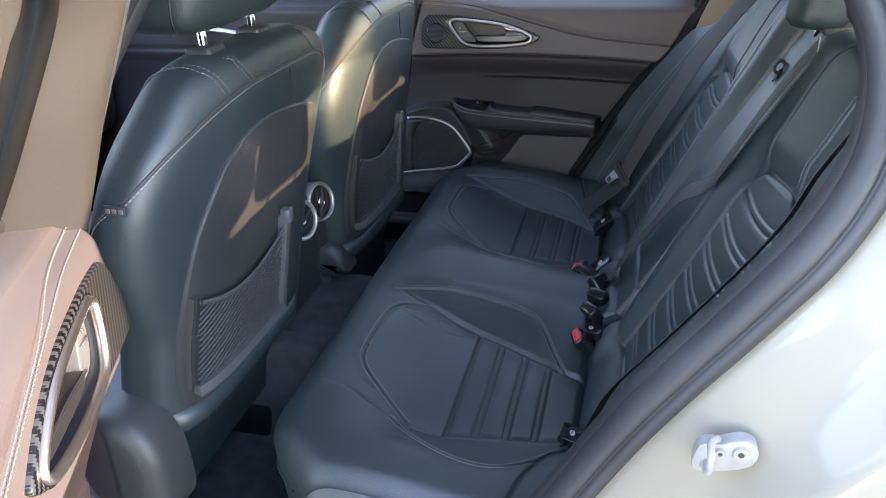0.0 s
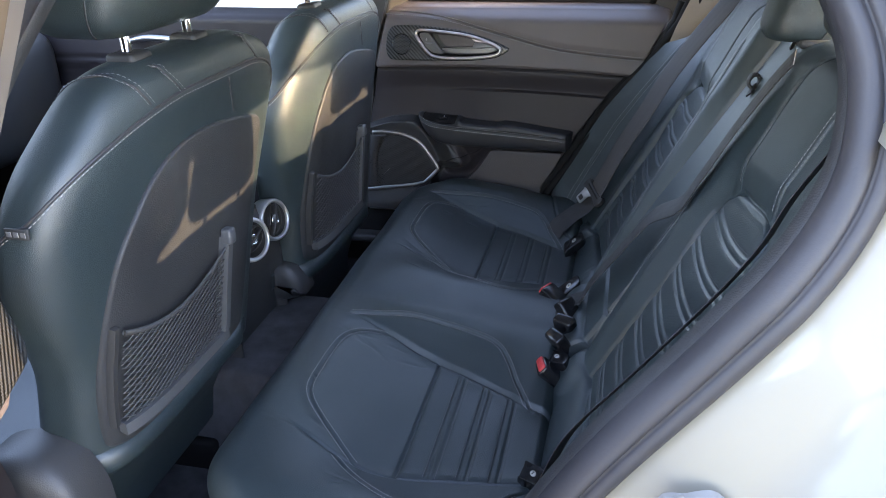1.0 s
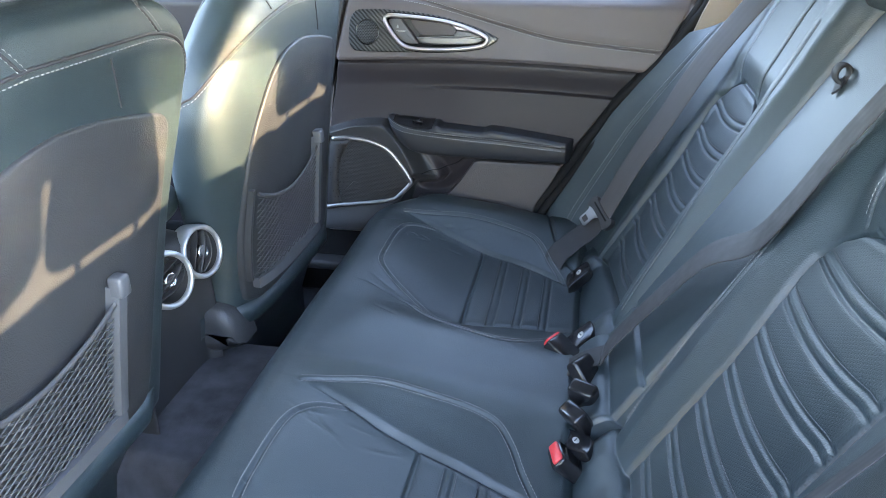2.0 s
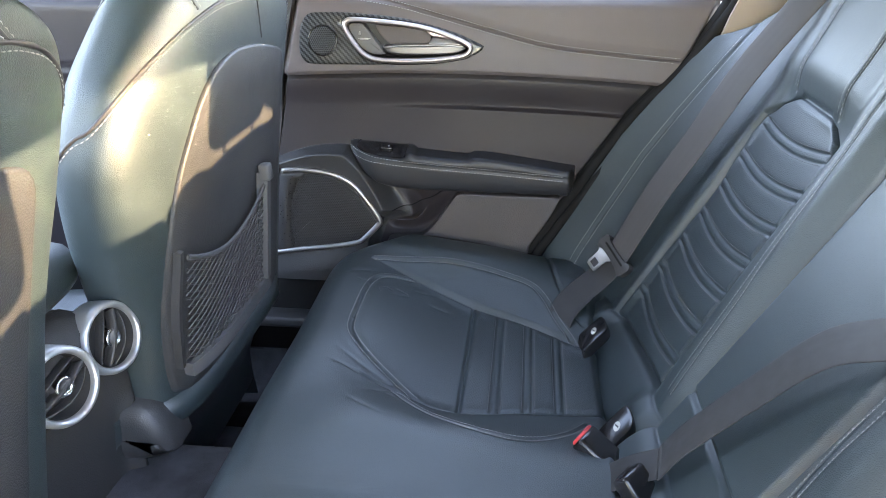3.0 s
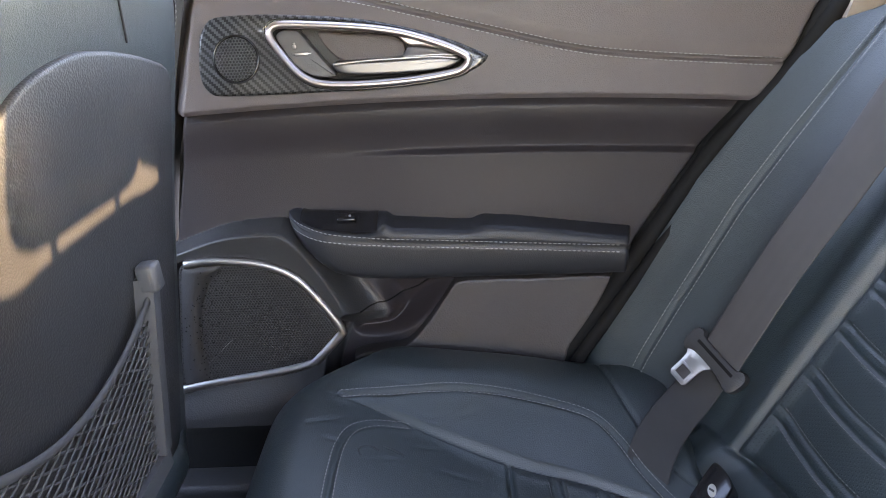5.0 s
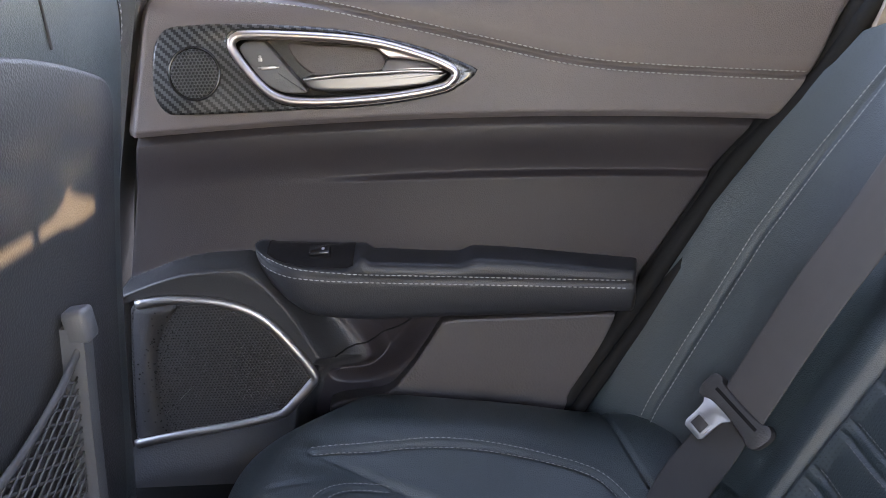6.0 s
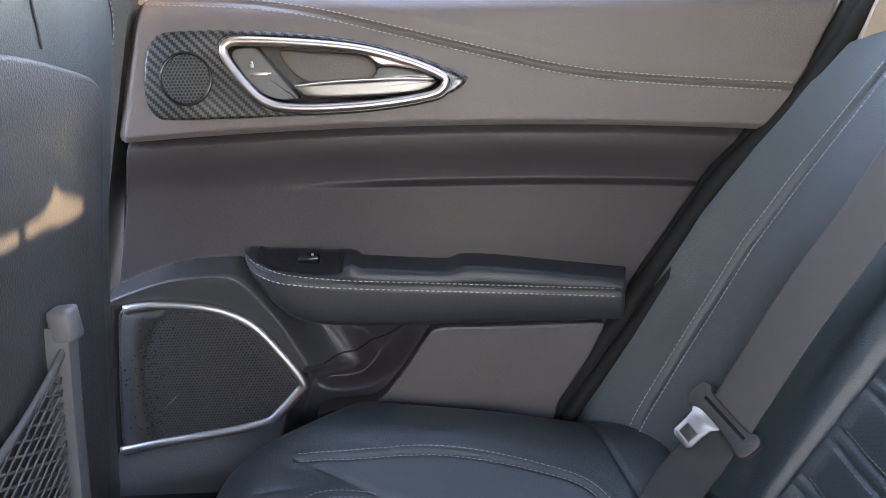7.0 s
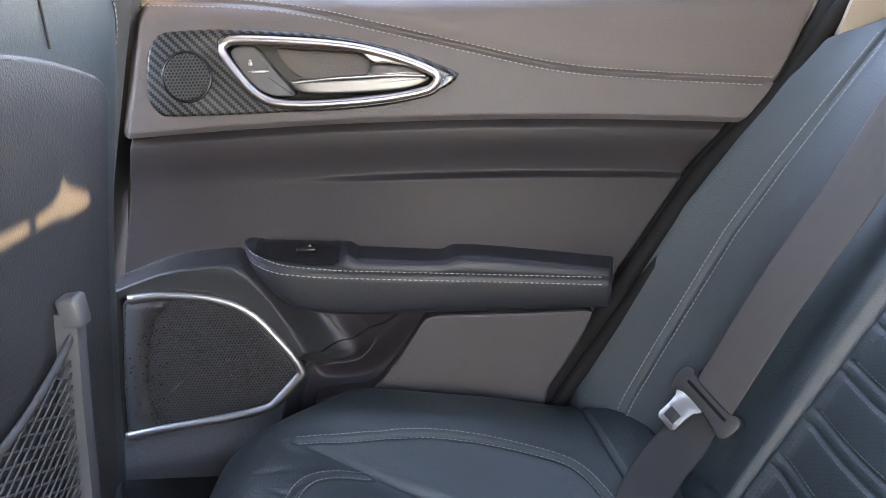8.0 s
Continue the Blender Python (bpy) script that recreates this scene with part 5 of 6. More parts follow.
def headrest(name, parent, cx, cy, cz, wy, dx, hz, lean, taper=0.10):
    """A padded head restraint: a rounded block whose sections narrow to the top."""
    n, m = 26, 48
    rows = []
    a = np.linspace(0, 2 * np.pi, m, endpoint=False)
    for k in np.linspace(-1, 1, n):
        g = (1 - abs(k) ** 5.0) ** (1 / 3.5)
        g = max(g, 0.03)
        w = wy * (1 - taper * (k + 1) / 2) * (0.25 + 0.75 * g) if abs(k) < 1 else wy * 0.2
        d = dx * g
        ex = np.sign(np.cos(a)) * np.abs(np.cos(a)) ** 0.42
        ey = np.sign(np.sin(a)) * np.abs(np.sin(a)) ** 0.42
        rows.append(np.stack([cx + lean * k * hz + d * ex - 0.010 * (1 - (ey) ** 2) * (ex < 0), cy + w * ey, cz + k * hz + 0 * a], 1))
    v, f = grid(np.array(rows), closed_v=True)
    f = [tuple(q) for q in f] + [tuple(range(m))[::-1], tuple(range((n - 1) * m, n * m))]
    ob = fixed(part(name, (v, f), LEATHER, parent, "padded black leather head restraint"))
    kk = np.linspace(-0.93, 0.93, 30)
    for sgn in (-1, 1):
        g = (1 - np.abs(kk) ** 5.0) ** (1 / 3.5)
        w = wy * (1 - taper * (kk + 1) / 2) * (0.25 + 0.75 * g)
        line = np.stack([cx + lean * kk * hz + dx * g * 0.45 + 0 * kk, cy + sgn * (w * 0.995), cz + kk * hz], 1)
        part("seam", tube(line, 0.0012, 6, up=(1, 0, 0)), RUBBER, ob)
    return ob


for yy in (-0.295, -0.030, 0.318):
    mid = yy == -0.030
    wy = 0.072 if mid else 0.116
    headrest("headrest", bench, 0.300 if mid else 0.335, yy, 1.165 if mid else 1.205, wy, 0.050, 0.080, 0.30, 0.34)
    for o in (-0.055, 0.055):
        part("headrest_rod", tube(np.array([(0.285, yy + o, 1.06), (0.310, yy + o, 1.14)]), 0.0055, 12), CHROME, bench, "chrome head restraint rod")
        part("collar", box(0.290, yy + o, 1.090, 0.04, 0.032, 0.012, 0.004), HARD, bench)

# ---- belts and buckles on the bench ----
def back_at(yy, ss, lift):
    return back_point(np.array([float(yy)]), np.array([float(ss)]), lift)[0]


def belt(name_label, pts, across, width=0.047, mat=None, lap=None, lap_mat=None):
    t = thing("seat_belt", name_label, "seat belt", "rear seat belts")
    c = spline(pts, 60)
    part("shoulder_strap", ribbon(c, np.tile(across, (60, 1)), width), mat or WEBBING, t, "woven webbing strap")
    if lap:
        c = spline(lap, 40)
        part("lap_strap", ribbon(c, np.tile(across, (40, 1)), width), lap_mat or mat or WEBBING, t, "dark woven webbing strap")
    return t


# one strap in two tones: the lap part has its shade in the darker webbing
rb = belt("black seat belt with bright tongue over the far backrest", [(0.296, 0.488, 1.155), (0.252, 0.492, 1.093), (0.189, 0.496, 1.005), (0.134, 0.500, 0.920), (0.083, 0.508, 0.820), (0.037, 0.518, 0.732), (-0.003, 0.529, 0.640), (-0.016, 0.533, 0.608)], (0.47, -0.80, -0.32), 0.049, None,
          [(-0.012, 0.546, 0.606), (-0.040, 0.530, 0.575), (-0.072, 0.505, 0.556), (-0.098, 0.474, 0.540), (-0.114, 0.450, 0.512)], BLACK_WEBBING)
es = Vector((0.66, -0.05, 0.75)).normalized()
ea = Vector((0.56, -0.78, -0.29))
ea = (ea - es * ea.dot(es)).normalized()
en = es.cross(ea).normalized()
if en.y > 0:
    en = -en
tongue_m = Matrix(((ea.x, en.x, es.x, -0.016), (ea.y, en.y, es.y, 0.536), (ea.z, en.z, es.z, 0.610), (0, 0, 0, 1)))


def tongue_bit(name, me, mat, label=""):
    v, f = me
    return sharp(fixed(part(name, ([tuple(tongue_m @ Vector(tuple(p))) for p in v], f), mat, rb, label)), 40)


# the cover is a flat yoke with drooping rounded ends; the strap leaves through its slot
yoke = spline([(-0.041, 0.004), (-0.038, 0.012), (-0.030, 0.014), (-0.024, 0.010), (0.0, 0.009), (0.024, 0.010), (0.030, 0.014), (0.038, 0.012), (0.041, 0.004), (0.039, -0.010), (0.032, -0.015), (0.022, -0.012), (0.010, -0.010), (-0.020, -0.010), (-0.032, -0.015), (-0.039, -0.010)], 70, closed=True)
tongue_bit("tongue_cover", plate(yoke, lambda u, w, d: (u, d, w), 0.010, 0.003, back=-0.003), HARD, "black plastic belt tongue cover")
blade = np.array([(-0.030, -0.006), (0.006, -0.006), (0.004, -0.012), (0.000, -0.017), (-0.001, -0.026), (-0.001, -0.042), (-0.004, -0.046), (-0.022, -0.046), (-0.025, -0.042), (-0.025, -0.026), (-0.026, -0.017), (-0.030, -0.012)])
tongue_bit("tongue", plate(blade, lambda u, w, d: (u, d + 0.006, w), 0.0028, 0.0006), STEEL, "bright steel belt tongue")
slot = np.array([(-0.020, -0.028), (-0.006, -0.028), (-0.006, -0.040), (-0.020, -0.040)])
tongue_bit("tongue_slot", plate(slot, lambda u, w, d: (u, d + 0.0088, w), 0.0005, 0.0001), RUBBER)
rim = np.array([(-0.0225, -0.0255), (-0.0035, -0.0255), (-0.0035, -0.0425), (-0.0225, -0.0425)])
tongue_bit("tongue_rim", plate(rim, lambda u, w, d: (u, d + 0.0088, w), 0.0007, 0.0002, hole=slot), STEEL)
tongue_bit("strap_slot", plate(np.array([(-0.027, 0.004), (0.027, 0.004), (0.027, 0.0005), (-0.027, 0.0005)]), lambda u, w, d: (u, d + 0.0100, w), 0.0004, 0.0001), BLACK_RUBBER)

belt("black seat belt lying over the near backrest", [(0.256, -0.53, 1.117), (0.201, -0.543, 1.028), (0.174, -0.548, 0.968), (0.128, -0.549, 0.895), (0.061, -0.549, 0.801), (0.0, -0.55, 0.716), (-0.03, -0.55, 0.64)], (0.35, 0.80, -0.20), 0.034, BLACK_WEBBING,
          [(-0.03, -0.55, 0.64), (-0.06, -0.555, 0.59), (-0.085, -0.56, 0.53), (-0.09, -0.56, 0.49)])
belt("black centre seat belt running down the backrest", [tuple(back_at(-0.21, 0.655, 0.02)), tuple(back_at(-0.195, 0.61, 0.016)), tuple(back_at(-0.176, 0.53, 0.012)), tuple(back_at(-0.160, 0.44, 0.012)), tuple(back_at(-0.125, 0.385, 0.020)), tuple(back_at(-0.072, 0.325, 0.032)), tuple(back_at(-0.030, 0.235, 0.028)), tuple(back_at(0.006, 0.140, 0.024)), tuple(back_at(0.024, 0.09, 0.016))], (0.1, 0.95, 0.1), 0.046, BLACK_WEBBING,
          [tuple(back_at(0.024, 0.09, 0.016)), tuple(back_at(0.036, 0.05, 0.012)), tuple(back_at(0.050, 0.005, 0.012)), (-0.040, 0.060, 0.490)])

# pull loop at the top of the centre section
lp = thing("pull_loop", "black fabric pull loop on the centre backrest", "strap")
c0 = back_at(0.055, 0.575, 0.0)
a = np.linspace(0, 2 * np.pi, 40, endpoint=False)
ring = np.array([c0 + BN * (0.007 + 0.008 * math.cos(t)) + np.array((0, 1, 0)) * 0.006 * math.sin(t) + BD * 0.010 * math.sin(t) for t in a])
fixed(part("loop", tube(ring, 0.0030, 8, closed=True, up=(0, 1, 0), squash=3.5), BLACK_WEBBING, lp))
tail = np.array([c0 + BN * 0.004 + np.array((0, -0.003 - 0.014 * k, 0)) - BD * (0.006 + 0.014 * k) for k in np.linspace(0, 1, 8)])
part("strap", ribbon(tail, np.tile(tuple(np.cross(BN, tail[-1] - tail[0])), (8, 1)), 0.016, 0.003), BLACK_WEBBING, lp)


def buckle(x, y, z, lean, yaw, label, red=True):
    t = thing("belt_buckle", label, "belt buckle", "rear belt buckles")
    m = Matrix.Translation((x, y, z)) @ Matrix.Rotation(radians(yaw), 4, "Z") @ Matrix.Rotation(radians(lean), 4, "Y")
    bm = box(0, 0, 0, 0.024, 0.040, 0.075, 0.006, 3)
    bmesh.ops.transform(bm, matrix=m, verts=bm.verts)
    body = fixed(part("housing", bm, GLOSS, t, "black plastic housing"))
    if red:
        bm = box(0.002, 0, 0.0345, 0.015, 0.034, 0.012, 0.003, 2)
        bmesh.ops.transform(bm, matrix=m, verts=bm.verts)
        fixed(part("release_button", bm, RED, body, "red release button"))
    st = np.array([m @ Vector((0, 0, -0.03 - 0.05 * k)) for k in np.linspace(0, 1, 8)])
    part("strap", ribbon(st, np.tile(tuple(m.to_3x3() @ Vector((0, 1, 0))), (8, 1)), 0.036, 0.003), WEBBING, t)
    return t


buckle(-0.046, -0.160, 0.528, -48, 14, "black belt buckle with red button in the bench crease")
buckle(-0.064, 0.088, 0.542, -62, -30, "black belt buckle with red button in the bench crease")
buckle(-0.040, -0.098, 0.552, -34, 40, "folded black belt buckle in the bench crease", False)
buckle(-0.036, -0.052, 0.556, -22, 62, "folded black belt buckle in the bench crease", False)
buckle(-0.030, -0.004, 0.560, -44, -35, "folded black belt buckle in the bench crease", False)

# child seat anchor flaps: flat covers that lean against the roll at the foot of the backrest
flap_ring = spline([(-0.034, -0.019), (-0.034, 0.018), (-0.030, 0.022), (0.0, 0.0215), (0.026, 0.021), (0.033, 0.015), (0.035, 0.0), (0.033, -0.014), (0.027, -0.020), (0.0, -0.022), (-0.030, -0.022)], 56, closed=True)
for fx, fy, fz, sg in ((-0.0555, 0.413, 0.5225, 1), (-0.0475, 0.132, 0.546, 1), (-0.0475, -0.132, 0.546, -1), (-0.0555, -0.413, 0.5225, -1)):
    t = thing("anchor_flap", "black child-seat anchor flap with a white mark", "anchor flap", "anchor flaps")
    fu, fv = Vector((0.655, 0.685 * sg, 0.32)), Vector((0.15, -0.985 * sg, -0.075))
    fn = Vector((-0.45, -0.05 * sg, 0.89))

    def on_flap(u, w, d):
        return tuple(Vector((fx, fy, fz)) + fu * u + fv * w + fn * (d - 6.0 * max(0.0, -0.020 - u) ** 2 * 12))
    fp = sharp(fixed(part("flap", plate(flap_ring, on_flap, 0.007, 0.0025, back=-0.010), GLOSS, t)), 40)
    a = np.linspace(0, 2 * np.pi, 22, endpoint=False)
    mk = fixed(part("mark", plate(np.stack([0.006 + 0.0066 * np.cos(a), 0.0066 * np.sin(a)], 1), on_flap, 0.0080, 0.0004, back=0.004), LINER, fp, "small pale round mark"))
    fixed(part("mark_line", plate(np.array([(0.0035, -0.0036), (0.0065, 0.0040), (0.0085, 0.0034), (0.0055, -0.0042)]), on_flap, 0.0086, 0.0002, back=0.006), HARD, mk))

# ---- front seats ----
SEAT_C = -0.388


def seat_rear(z):
    return -0.575 + (z - 0.82) * 0.194


_half = curve([(0.40, 0.186), (0.55, 0.190), (0.70, 0.199), (0.78, 0.226), (0.84, 0.250), (0.93, 0.270), (1.00, 0.256), (1.05, 0.226), (1.085, 0.190), (1.105, 0.140)])
_wide = curve([(0.40, 0.252), (0.55, 0.264), (0.66, 0.262), (0.80, 0.264), (0.87, 0.272), (0.93, 0.280), (1.00, 0.274), (1.05, 0.242), (1.085, 0.195), (1.105, 0.140)])
_shift = curve([(0.40, 0.0), (0.80, 0.0), (0.88, 0.001), (0.94, 0.007), (1.0, 0.020), (1.05, 0.042), (1.08, 0.049), (1.10, 0.050), (1.12, 0.050)])
_deep = curve([(0.40, 0.15), (0.55, 0.15), (0.75, 0.139), (0.95, 0.128), (1.04, 0.124), (1.065, 0.118), (1.085, 0.104), (1.098, 0.082), (1.105, 0.05)])
_thick = curve([(0.40, 0.15), (0.55, 0.15), (0.75, 0.1375), (0.95, 0.125), (1.2, 0.11)])


def seat_half(z):
    return _half(z)


def seat_depth(z):
    return _deep(z)


def seat_shift(z):
    return _shift(z)


NEXP = 3.2


def seat_mid(z):
    return seat_rear(z) - 0.5 * _thick(z)


def seat_side(z, inner):
    """Half width and squareness towards the middle of the car (inner) or towards the door."""
    return np.where(inner, _wide(z), seat_half(z)), np.where(inner, 9.0, NEXP)


def rear_x(u, z):
    """The rear face of the front backrest, u metres from its middle."""
    w, n = seat_side(z, np.asarray(u) > seat_shift(z))
    return seat_mid(z) + 0.5 * seat_depth(z) * np.clip(1 - (np.abs(u - seat_shift(z)) / w) ** n, 0, 1) ** (1 / n)


def build_front_seat(low_cover=0.42):
    seat = thing("front_seat", "black leather front seat with a net map pocket", "car seat", "front seats", at=(0, SEAT_C, 0.008))
    zz = np.r_[np.linspace(0.54, 1.0, 60), 1.0 + 0.105 * np.sin(np.linspace(0.05, 1, 24) * math.pi / 2)]
    a = np.linspace(0, 2 * np.pi, 180, endpoint=False)
    rows = []
    for z in zz:
        # the upper half leans a little towards the middle of the car
        d, mid = float(seat_depth(z)), float(seat_mid(z))
        w, ne = seat_side(np.full(len(a), z), np.sin(a) > 0)
        ne = np.where(np.cos(a) > 0, ne, NEXP)
        ex = np.sign(np.cos(a)) * np.abs(np.cos(a)) ** (2 / ne)
        ey = np.sign(np.sin(a)) * np.abs(np.sin(a)) ** (2 / ne)
        rows.append(np.stack([mid + 0.5 * d * ex, w * ey + float(seat_shift(z)), np.full(len(a), z)], 1))
    cap = rows[-1].copy()
    cap[:, :2] = cap.mean(0)[:2] + (cap[:, :2] - cap.mean(0)[:2]) * 0.4
    cap[:, 2] += 0.003
    rows.append(cap)
    v, f = grid(np.array(rows), closed_v=True)
    m = len(a)
    f = [tuple(q) for q in f] + [tuple(range((len(rows) - 1) * m, len(rows) * m)), tuple(range(m))[::-1]]
    back = fixed(part("backrest", (v, f), LEATHER, seat, "padded black leather backrest"))
    # the cover seam climbs from the front of the flank to the rear edge of the top
    zs = np.linspace(0.82, 1.062, 90)
    lines, cords = [], []

    def flank(ct, sgn, z):
        w, ne = seat_side(z, np.full(len(z), sgn > 0))
        ne = np.where(ct > 0, ne, NEXP)
        st = np.sqrt(1 - ct ** 2)
        return np.stack([seat_mid(z) + 0.5 * seat_depth(z) * np.sign(ct) * np.abs(ct) ** (2 / ne), seat_shift(z) + sgn * w * st ** (2 / ne), z], 1)
    for sgn in (-1, 1):
        ct = np.interp(zs, [0.82, 0.90, 0.97, 1.03, 1.055, 1.062], [-0.97, -0.60, 0.10, 0.72, 0.95, 0.995])
        cords.append(flank(ct, sgn, zs))
        lines.append((flank(ct, sgn, zs - 0.0065), sgn))
    top = np.vstack([cords[0], cords[1][::-1]])
    part("cover_seam", tube(top, 0.0022, 8, up=(1, 0, 0)), RUBBER, back, "dark sewn cover seam")
    sides = np.r_[np.full(len(zs), lines[0][1]), np.full(len(zs), lines[1][1])]
    sewn_top = np.vstack([lines[0][0], lines[1][0][::-1]])
    out = np.stack([np.clip(sewn_top[:, 0] - seat_mid(sewn_top[:, 2]) + 0.03, 0.02, 0.1), 0.06 * sides * np.clip(np.abs(sewn_top[:, 1]) / 0.2, 0, 1), 0 * sides], 1)
    out /= np.linalg.norm(out, axis=1, keepdims=True)
    for ln in ((sewn_top + out * 0.0008, out),):
        tagged(part("stitching", stitches([ln], 0.0050, 0.0018, 0.0008), THREAD, back), "row of grey thread along the cover seam", kind="stuff")
    # twin seams over each shoulder

    def over(u0, u1, o):
        zr, zf = np.linspace(1.060, 1.103, 14), np.linspace(1.103, 0.95, 22)
        ur = u0 + (u1 - u0) * (zr - 1.060) / 0.043 + o
        uf = u1 + o + (-0.05 if u1 < 0.04 else 0.03) * (1.103 - zf) / 0.153
        rear = np.stack([rear_x(ur, zr), ur, zr], 1)
        front = np.stack([2 * seat_mid(zf) - rear_x(uf, zf), uf, zf], 1)
        p = spline(np.vstack([rear, front[1:]])[::3], 70)
        n = np.stack([p[:, 0] - np.interp(p[:, 2], zz, seat_mid(zz)), 0 * p[:, 0], 0 * p[:, 0] + 0.05], 1)
        n /= np.linalg.norm(n, axis=1, keepdims=True)
        return p + n * 0.0010, n
    for u0, u1 in ((-0.083, -0.111), (-0.014, -0.053), (0.208, 0.172)):
        for o in (-0.0055, 0.0055):
            tagged(part("stitching", stitches([over(u0, u1, o)], 0.0046, 0.0020, 0.0008), THREAD, back), "row of grey thread over the shoulder", kind="stuff")
        p, n = over(u0, u1, 0.0)
        part("shoulder_seam", tube(p - n * 0.0012, 0.0020, 6, up=(0, 1, 0)), RUBBER, back, "dark sewn shoulder seam")
    zs_ = np.linspace(1.050, 0.996, 24)
    us_ = 0.113 + 0.020 * (1.050 - zs_) / 0.054
    part("short_seam", tube(np.stack([rear_x(us_, zs_) + 0.0003, us_, zs_], 1), 0.0013, 6, up=(0, 1, 0)), RUBBER, back, "short dark seam in the rear cover")
    # hard shield
    outline = spline([(0.228, 0.940), (0.226, 0.956), (0.214, 0.968), (0.190, 0.975), (0.130, 0.987), (0.070, 0.995), (0.017, 0.997), (-0.047, 0.986), (-0.095, 0.960), (-0.132, 0.922), (-0.160, 0.884), (-0.176, 0.840),
                      (-0.184, 0.790), (-0.184, 0.730), (-0.179, 0.660), (-0.172, 0.605), (-0.160, 0.584), (-0.10, 0.576), (0.10, 0.576), (0.180, 0.578), (0.198, 0.590), (0.205, 0.64), (0.210, 0.78), (0.222, 0.89)], 170, closed=True)

    def on_back(u, z, d):
        return (float(rear_x(u, z)) + d, u, z)
    shield = fixed(part("back_shield", pad(outline, on_back, 0.006, 0.005, -0.02), SHIELD, seat, "grained black plastic back shield"))
    # net pocket
    def dished(u):
        return 0.785 - 0.034 * (1 - ((u + 0.038) / 0.136) ** 2)
    area = np.array([(u, dished(u)) for u in np.linspace(-0.168, 0.094, 16)] + [(0.100, 0.622), (-0.160, 0.628)])
    pieces = []
    for slope in (0.46, -0.46):
        for c in np.arange(0.45, 1.0, 0.0104):
            u = np.linspace(-0.18, 0.12, 60)
            z = c + slope * u
            ok = inside(u, z, area)
            if ok.sum() > 3:
                u, z = u[ok], z[ok]
                p = np.stack([rear_x(u, z) + 0.016 + 0.0006 * slope, u, z], 1)
                pieces.append(tube(p, 0.0012, 5, up=(1, 0, 0), squash=0.7, caps=False))
    part("net", merged(*pieces), NET, shield, "black elastic net")
    u = np.linspace(-0.168, 0.096, 40)
    part("net_hem", tube(np.stack([rear_x(u, dished(u)) + 0.018, u, dished(u)], 1), 0.0036, 8, up=(1, 0, 0), squash=0.6), NET, shield)

    def bar(name, pts, width, lift, thick, mat, label=""):
        fl = spline(pts, 24)
        p = np.stack([rear_x(fl[:, 0], fl[:, 1]) + lift, fl[:, 0], fl[:, 1]], 1)
        t = tangents(p)
        fixed(sharp(part(name, ribbon(p, np.cross(t, np.tile((1.0, 0, 0), (len(p), 1))), width, thick), mat, shield, label)))
    # light put into the colours: right bar and foot lit grey, left bar black
    bar("frame_bar", [(0.102, 0.802), (0.104, 0.72), (0.109, 0.625)], 0.017, 0.014, 0.018, FRAME_LIT, "pocket frame upright in the lit grey")
    bar("frame_bar", [(0.116, 0.614), (0.0, 0.614), (-0.158, 0.617)], 0.019, 0.014, 0.017, FRAME_LIT, "pocket frame foot in the lit grey")
    bar("frame_bar", [(-0.164, 0.625), (-0.170, 0.70), (-0.174, 0.792)], 0.010, 0.008, 0.012, HARD, "pocket frame upright in the shaded black")
    fixed(part("net_clip", box(float(rear_x(0.102, 0.80)) + 0.018, 0.103, 0.802, 0.018, 0.020, 0.026, 0.004, 2), FRAME_LIT, shield))
    # lower edge of the cover: a padded lip that tucks under
    rows = []
    for dx, z in ((-0.004, 0.582), (0.006, 0.578), (0.013, 0.568), (0.016, 0.556), (0.014, 0.546), (0.006, 0.538), (-0.006, 0.534), (-0.03, 0.50), (-0.05, 0.42), (-0.055, 0.36)):
        u = np.linspace(-0.226, 0.226, 50)
        rows.append(np.stack([rear_x(u, max(z, 0.42)) + np.where(dx > 0, dx * smooth01(0.226, 0.185, np.abs(u)), dx), u, np.full(50, z)], 1))
    part("apron", grid(np.array(rows)), LEATHER, seat, "padded black leather lower lip")
    # a maker's tag on the door-side flank of the near seat
    if low_cover < 0.45:
        tag = fixed(part("tag", box(-0.602, -0.2635, 0.960, 0.030, 0.004, 0.013, 0.001), HARD, back, "small dark tag with pale marks"))
        for o in (-0.009, 0.0, 0.009):
            part("mark", box(-0.602 + o, -0.2660, 0.960, 0.006, 0.001, 0.006, 0.0002), HARD_GREY, tag)
    # cushion, base, side covers
    q = np.linspace(-1.16, -0.725, 30)
    rows = []
    for xx in q:
        u = np.linspace(-0.26, 0.26, 50)
        z = 0.50 + 0.02 * np.cos((xx + 0.9) * 3) + 0.04 * smooth01(0.15, 0.22, np.abs(u)) - 0.10 * smooth01(0.235, 0.26, np.abs(u)) - 0.06 * smooth01(-1.08, -1.16, xx)
        rows.append(np.concatenate([[(xx, -0.26, 0.30)], np.stack([np.full(50, xx), u, z], 1), [(xx, 0.26, 0.30)]]))
    fixed(part("seat_cushion", grid(np.array(rows)), LEATHER, seat, "black leather seat cushion"))
    for sgn in (-1,):
        side = spline([(-0.602, 0.535), (-0.614, 0.595), (-0.645, 0.640), (-0.70, 0.652), (-0.76, 0.625), (-0.80, 0.56), (-0.80, low_cover + 0.02), (-0.70, low_cover - 0.01), (-0.61, low_cover + 0.01)], 60, closed=True)
        if low_cover > 0.45:
            side = np.array((-0.70, 0.545)) + (side - np.array((-0.70, 0.560))) * np.array((0.66, 0.60))
        else:
            side = np.array((-0.725, 0.525)) + (side - np.array((-0.70, 0.535))) * np.array((0.95, 0.82))
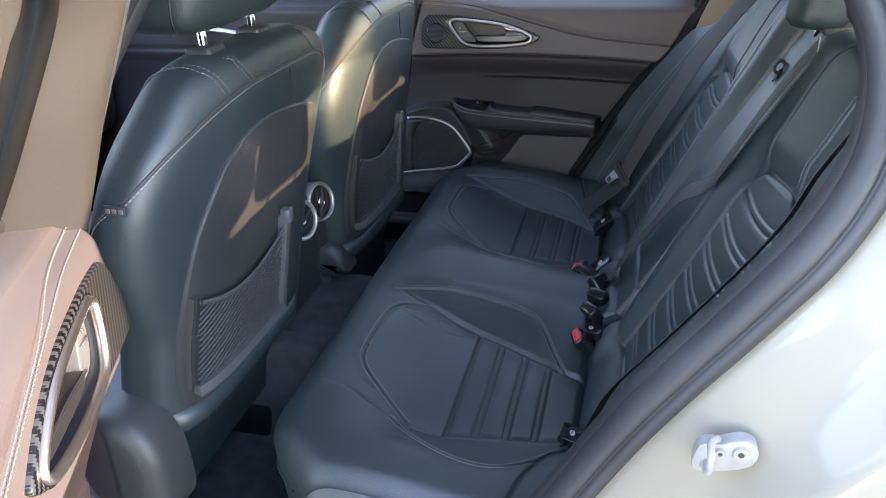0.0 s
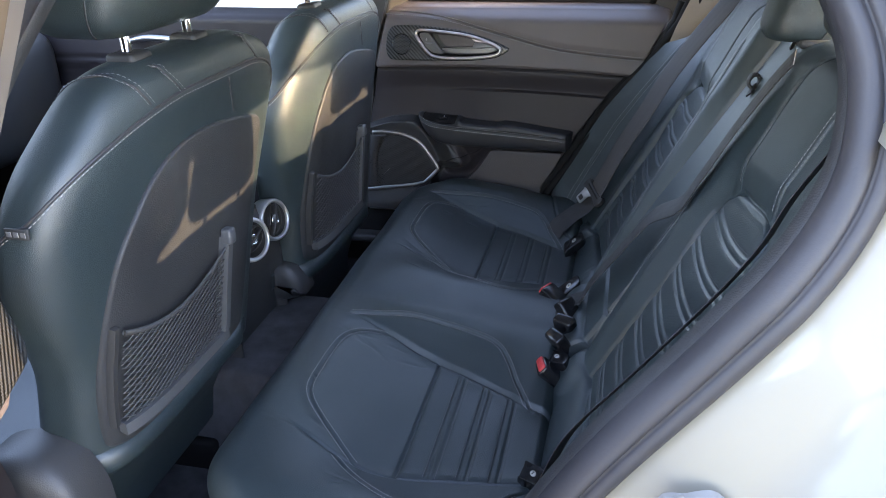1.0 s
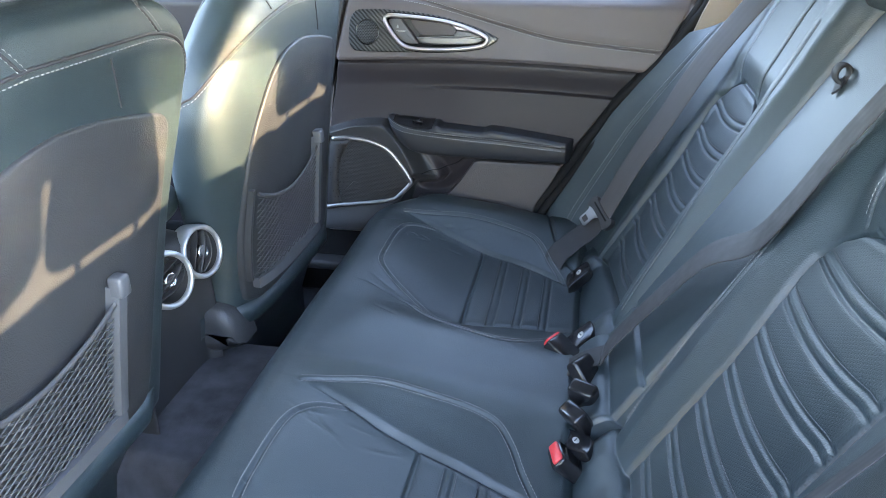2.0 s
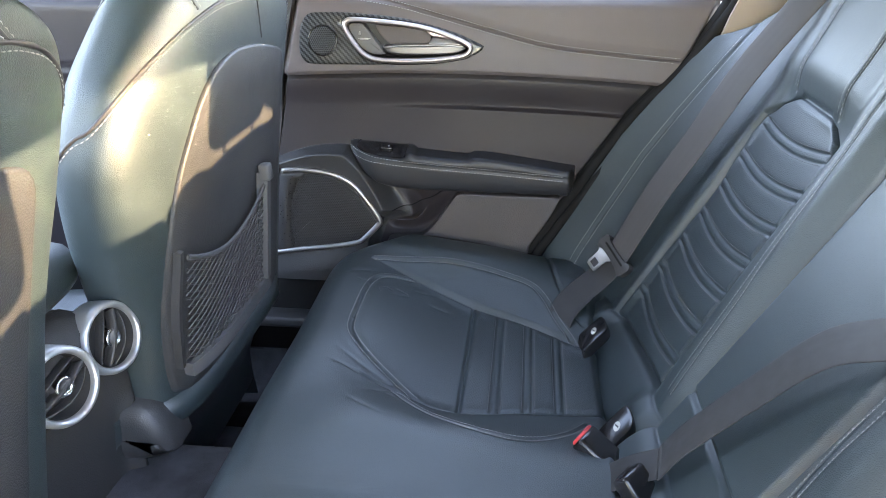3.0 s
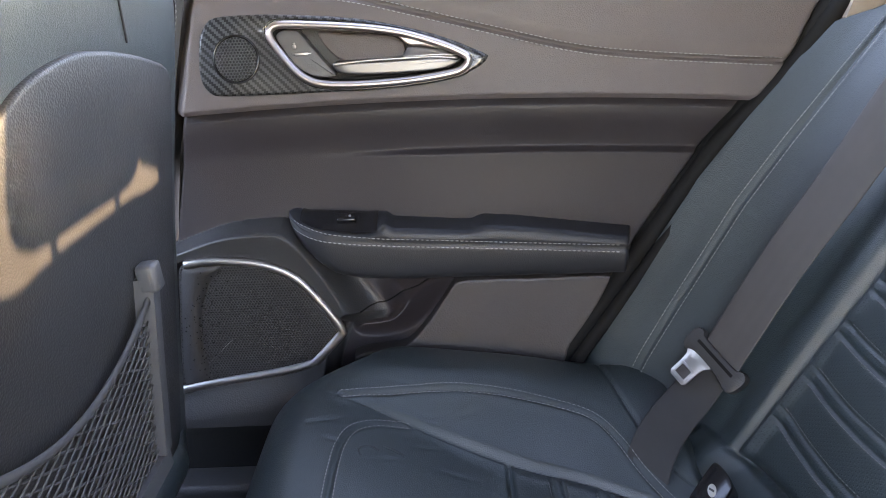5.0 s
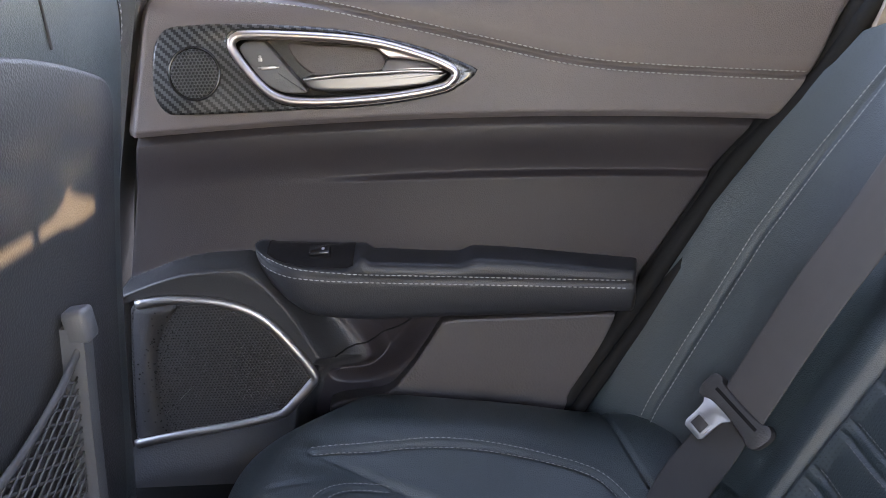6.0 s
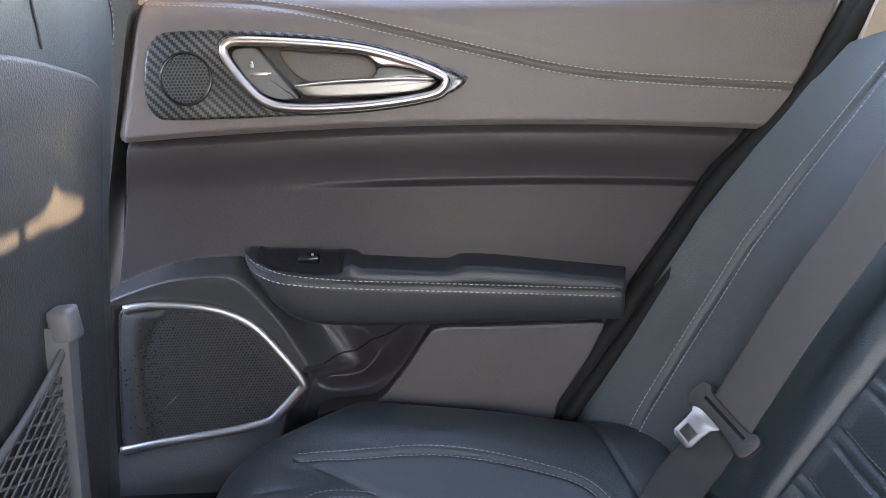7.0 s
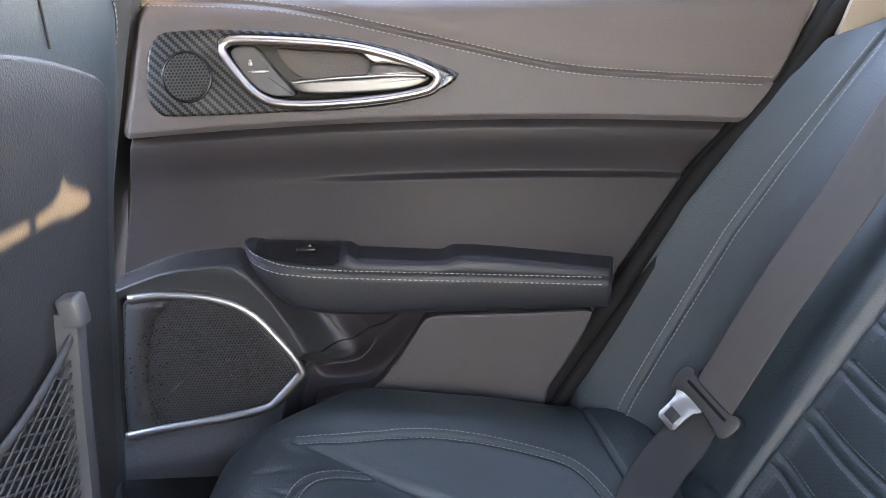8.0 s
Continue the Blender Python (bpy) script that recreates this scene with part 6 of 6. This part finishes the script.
        fixed(part("side_cover", pad(side, lambda u, v, d: (u, sgn * ((0.215 if low_cover < 0.45 else 0.185) + d), v), 0.052 if low_cover < 0.45 else 0.030, 0.028, -0.03), HARD, seat, "black plastic hinge cover"))
    for sgn in (-1, 1):
        # rails in the darkened rubber: the shade under the seat is in their colour
        fixed(part("rail", box(-0.93, sgn * 0.20, 0.265, 0.46, 0.045, 0.09, 0.01, 2), BLACK_RUBBER, seat))
    headrest("headrest", seat, -0.610, 0.052, 1.225, 0.158, 0.072, 0.098, 0.10)
    for o in (-0.074, 0.074):
        part("headrest_rod", tube(np.array([(-0.580, o + 0.036, 1.08), (-0.584, o + 0.036, 1.20)]), 0.0065, 14), CHROME, seat, "chrome head restraint rod")
        fixed(part("collar", box(-0.580, o + 0.036, 1.108, 0.040, 0.046, 0.014, 0.006, 3), HARD, seat, "black plastic rod collar"))
    return seat


build_front_seat()
# the far seat stands a little more upright
front_right = build_front_seat(0.50)
_piv = Matrix.Translation((-0.577, 0.306, 0.94))
front_right.matrix_world = _piv @ Matrix.Rotation(radians(-5.5), 4, "Y") @ _piv.inverted() @ Matrix.Translation((-0.022, 0.306, -0.020))

# ---- centre console ----
console = thing("centre_console", "black centre console with two round air vents", "console", at=(0, 0, 0))
rows = []
for x, w, top in ((-1.30, 0.10, 0.62), (-1.0, 0.10, 0.66), (-0.78, 0.105, 0.715), (-0.71, 0.112, 0.728), (-0.685, 0.114, 0.724), (-0.668, 0.114, 0.710), (-0.664, 0.112, 0.690), (-0.667, 0.108, 0.640), (-0.680, 0.102, 0.600), (-0.695, 0.096, 0.40), (-0.70, 0.096, 0.32)):
    a = np.linspace(0, math.pi, 31)
    ex = np.sign(np.cos(a)) * np.abs(np.cos(a)) ** 0.45
    ez = np.abs(np.sin(a)) ** 0.45
    rows.append(np.concatenate([[(x, w, 0.26)], np.stack([np.full(31, x), w * ex, 0.40 + (max(top, 0.41) - 0.40) * ez if top > 0.41 else 0.26 + (top - 0.26) * ez], 1), [(x, -w, 0.26)]]))
fixed(part("housing", grid(np.array(rows)), HARD, console, "black plastic console housing"))
rows = []
for x, g in ((-1.05, 0.35), (-1.04, 0.75), (-1.0, 1), (-0.85, 1), (-0.76, 1), (-0.725, 0.92), (-0.708, 0.7), (-0.70, 0.35)):
    a = np.linspace(0, 2 * np.pi, 40, endpoint=False)
    rows.append(np.stack([np.full(40, x), 0.132 * (0.6 + 0.4 * g) * np.sign(np.cos(a)) * np.abs(np.cos(a)) ** 0.6, 0.757 + 0.040 * g * np.sign(np.sin(a)) * np.abs(np.sin(a)) ** 0.6], 1))
v, f = grid(np.array(rows), closed_v=True)
fixed(part("armrest_lid", (v, [tuple(q) for q in f] + [tuple(range(40)), tuple(range(280, 320))]), LEATHER, console, "padded leather armrest lid"))
for yy, yaw in ((0.066, -14), (-0.038, -18)):
    vm = Matrix.Translation((-0.650, yy, 0.686)) @ Matrix.Rotation(radians(-12), 4, "Y") @ Matrix.Rotation(radians(yaw), 4, "Z")
    a = np.linspace(0, 2 * np.pi, 64, endpoint=False)
    prof = [(0.0350, -0.020), (0.0354, -0.004), (0.0362, 0.0008), (0.0378, 0.0030), (0.0400, 0.0034), (0.0425, 0.0022), (0.0440, -0.002), (0.0444, -0.008), (0.0440, -0.030)]
    P = np.array([[vm @ Vector((d, r * math.cos(t), r * math.sin(t))) for t in a] for r, d in prof])
    ring = fixed(part("air_vent", grid(P, closed_v=True), VENT_RING, console, "round satin metal air vent"))
    P = np.array([[vm @ Vector((d, r * math.cos(t), r * math.sin(t))) for t in a] for r, d in ((0.0352, -0.004), (0.034, -0.018), (0.029, -0.036), (0.012, -0.042), (0.002, -0.043))])
    fixed(part("duct", grid(P, closed_v=True), HARD, ring, "dark vent duct"))
    turn = vm @ Matrix.Rotation(radians(20 if yy < 0 else 60), 4, "X")
    for o in (-0.0165, 0.0165):
        w = np.linspace(-1, 1, 20)
        arc = np.array([turn @ Vector((-0.012 + 0.008 * (1 - k * k), 0.030 * k, o * (1 - 0.35 * k * k))) for k in w])
        fixed(part("vane", ribbon(arc, np.tile(tuple(turn.to_3x3() @ Vector((1, 0, 0))), (20, 1)), 0.014, 0.0016), HARD, ring, "curved dark vane"))
    arc = np.array([turn @ Vector((-0.008 + 0.006 * (1 - k * k), 0.032 * k, 0)) for k in np.linspace(-1, 1, 20)])
    fixed(part("bar", ribbon(arc, np.tile(tuple(turn.to_3x3() @ Vector((1, 0, 0))), (20, 1)), 0.014, 0.004), HARD, ring))
    P = np.array([[turn @ Vector((d, r * math.cos(t), r * math.sin(t))) for t in a] for r, d in ((0.0115, -0.014), (0.0118, -0.001), (0.0108, 0.0020), (0.0085, 0.0028), (0.0075, 0.0012), (0.004, 0.0008), (0.0005, 0.0008))])
    fixed(part("knob", grid(P, closed_v=True), CHROME, ring, "chrome vent knob"))
fixed(part("socket_cover", box(-0.690, 0.050, 0.588, 0.006, 0.012, 0.020, 0.002, 2, Matrix.Rotation(radians(8), 4, "Y")), STEEL, console, "small bright socket cover"))
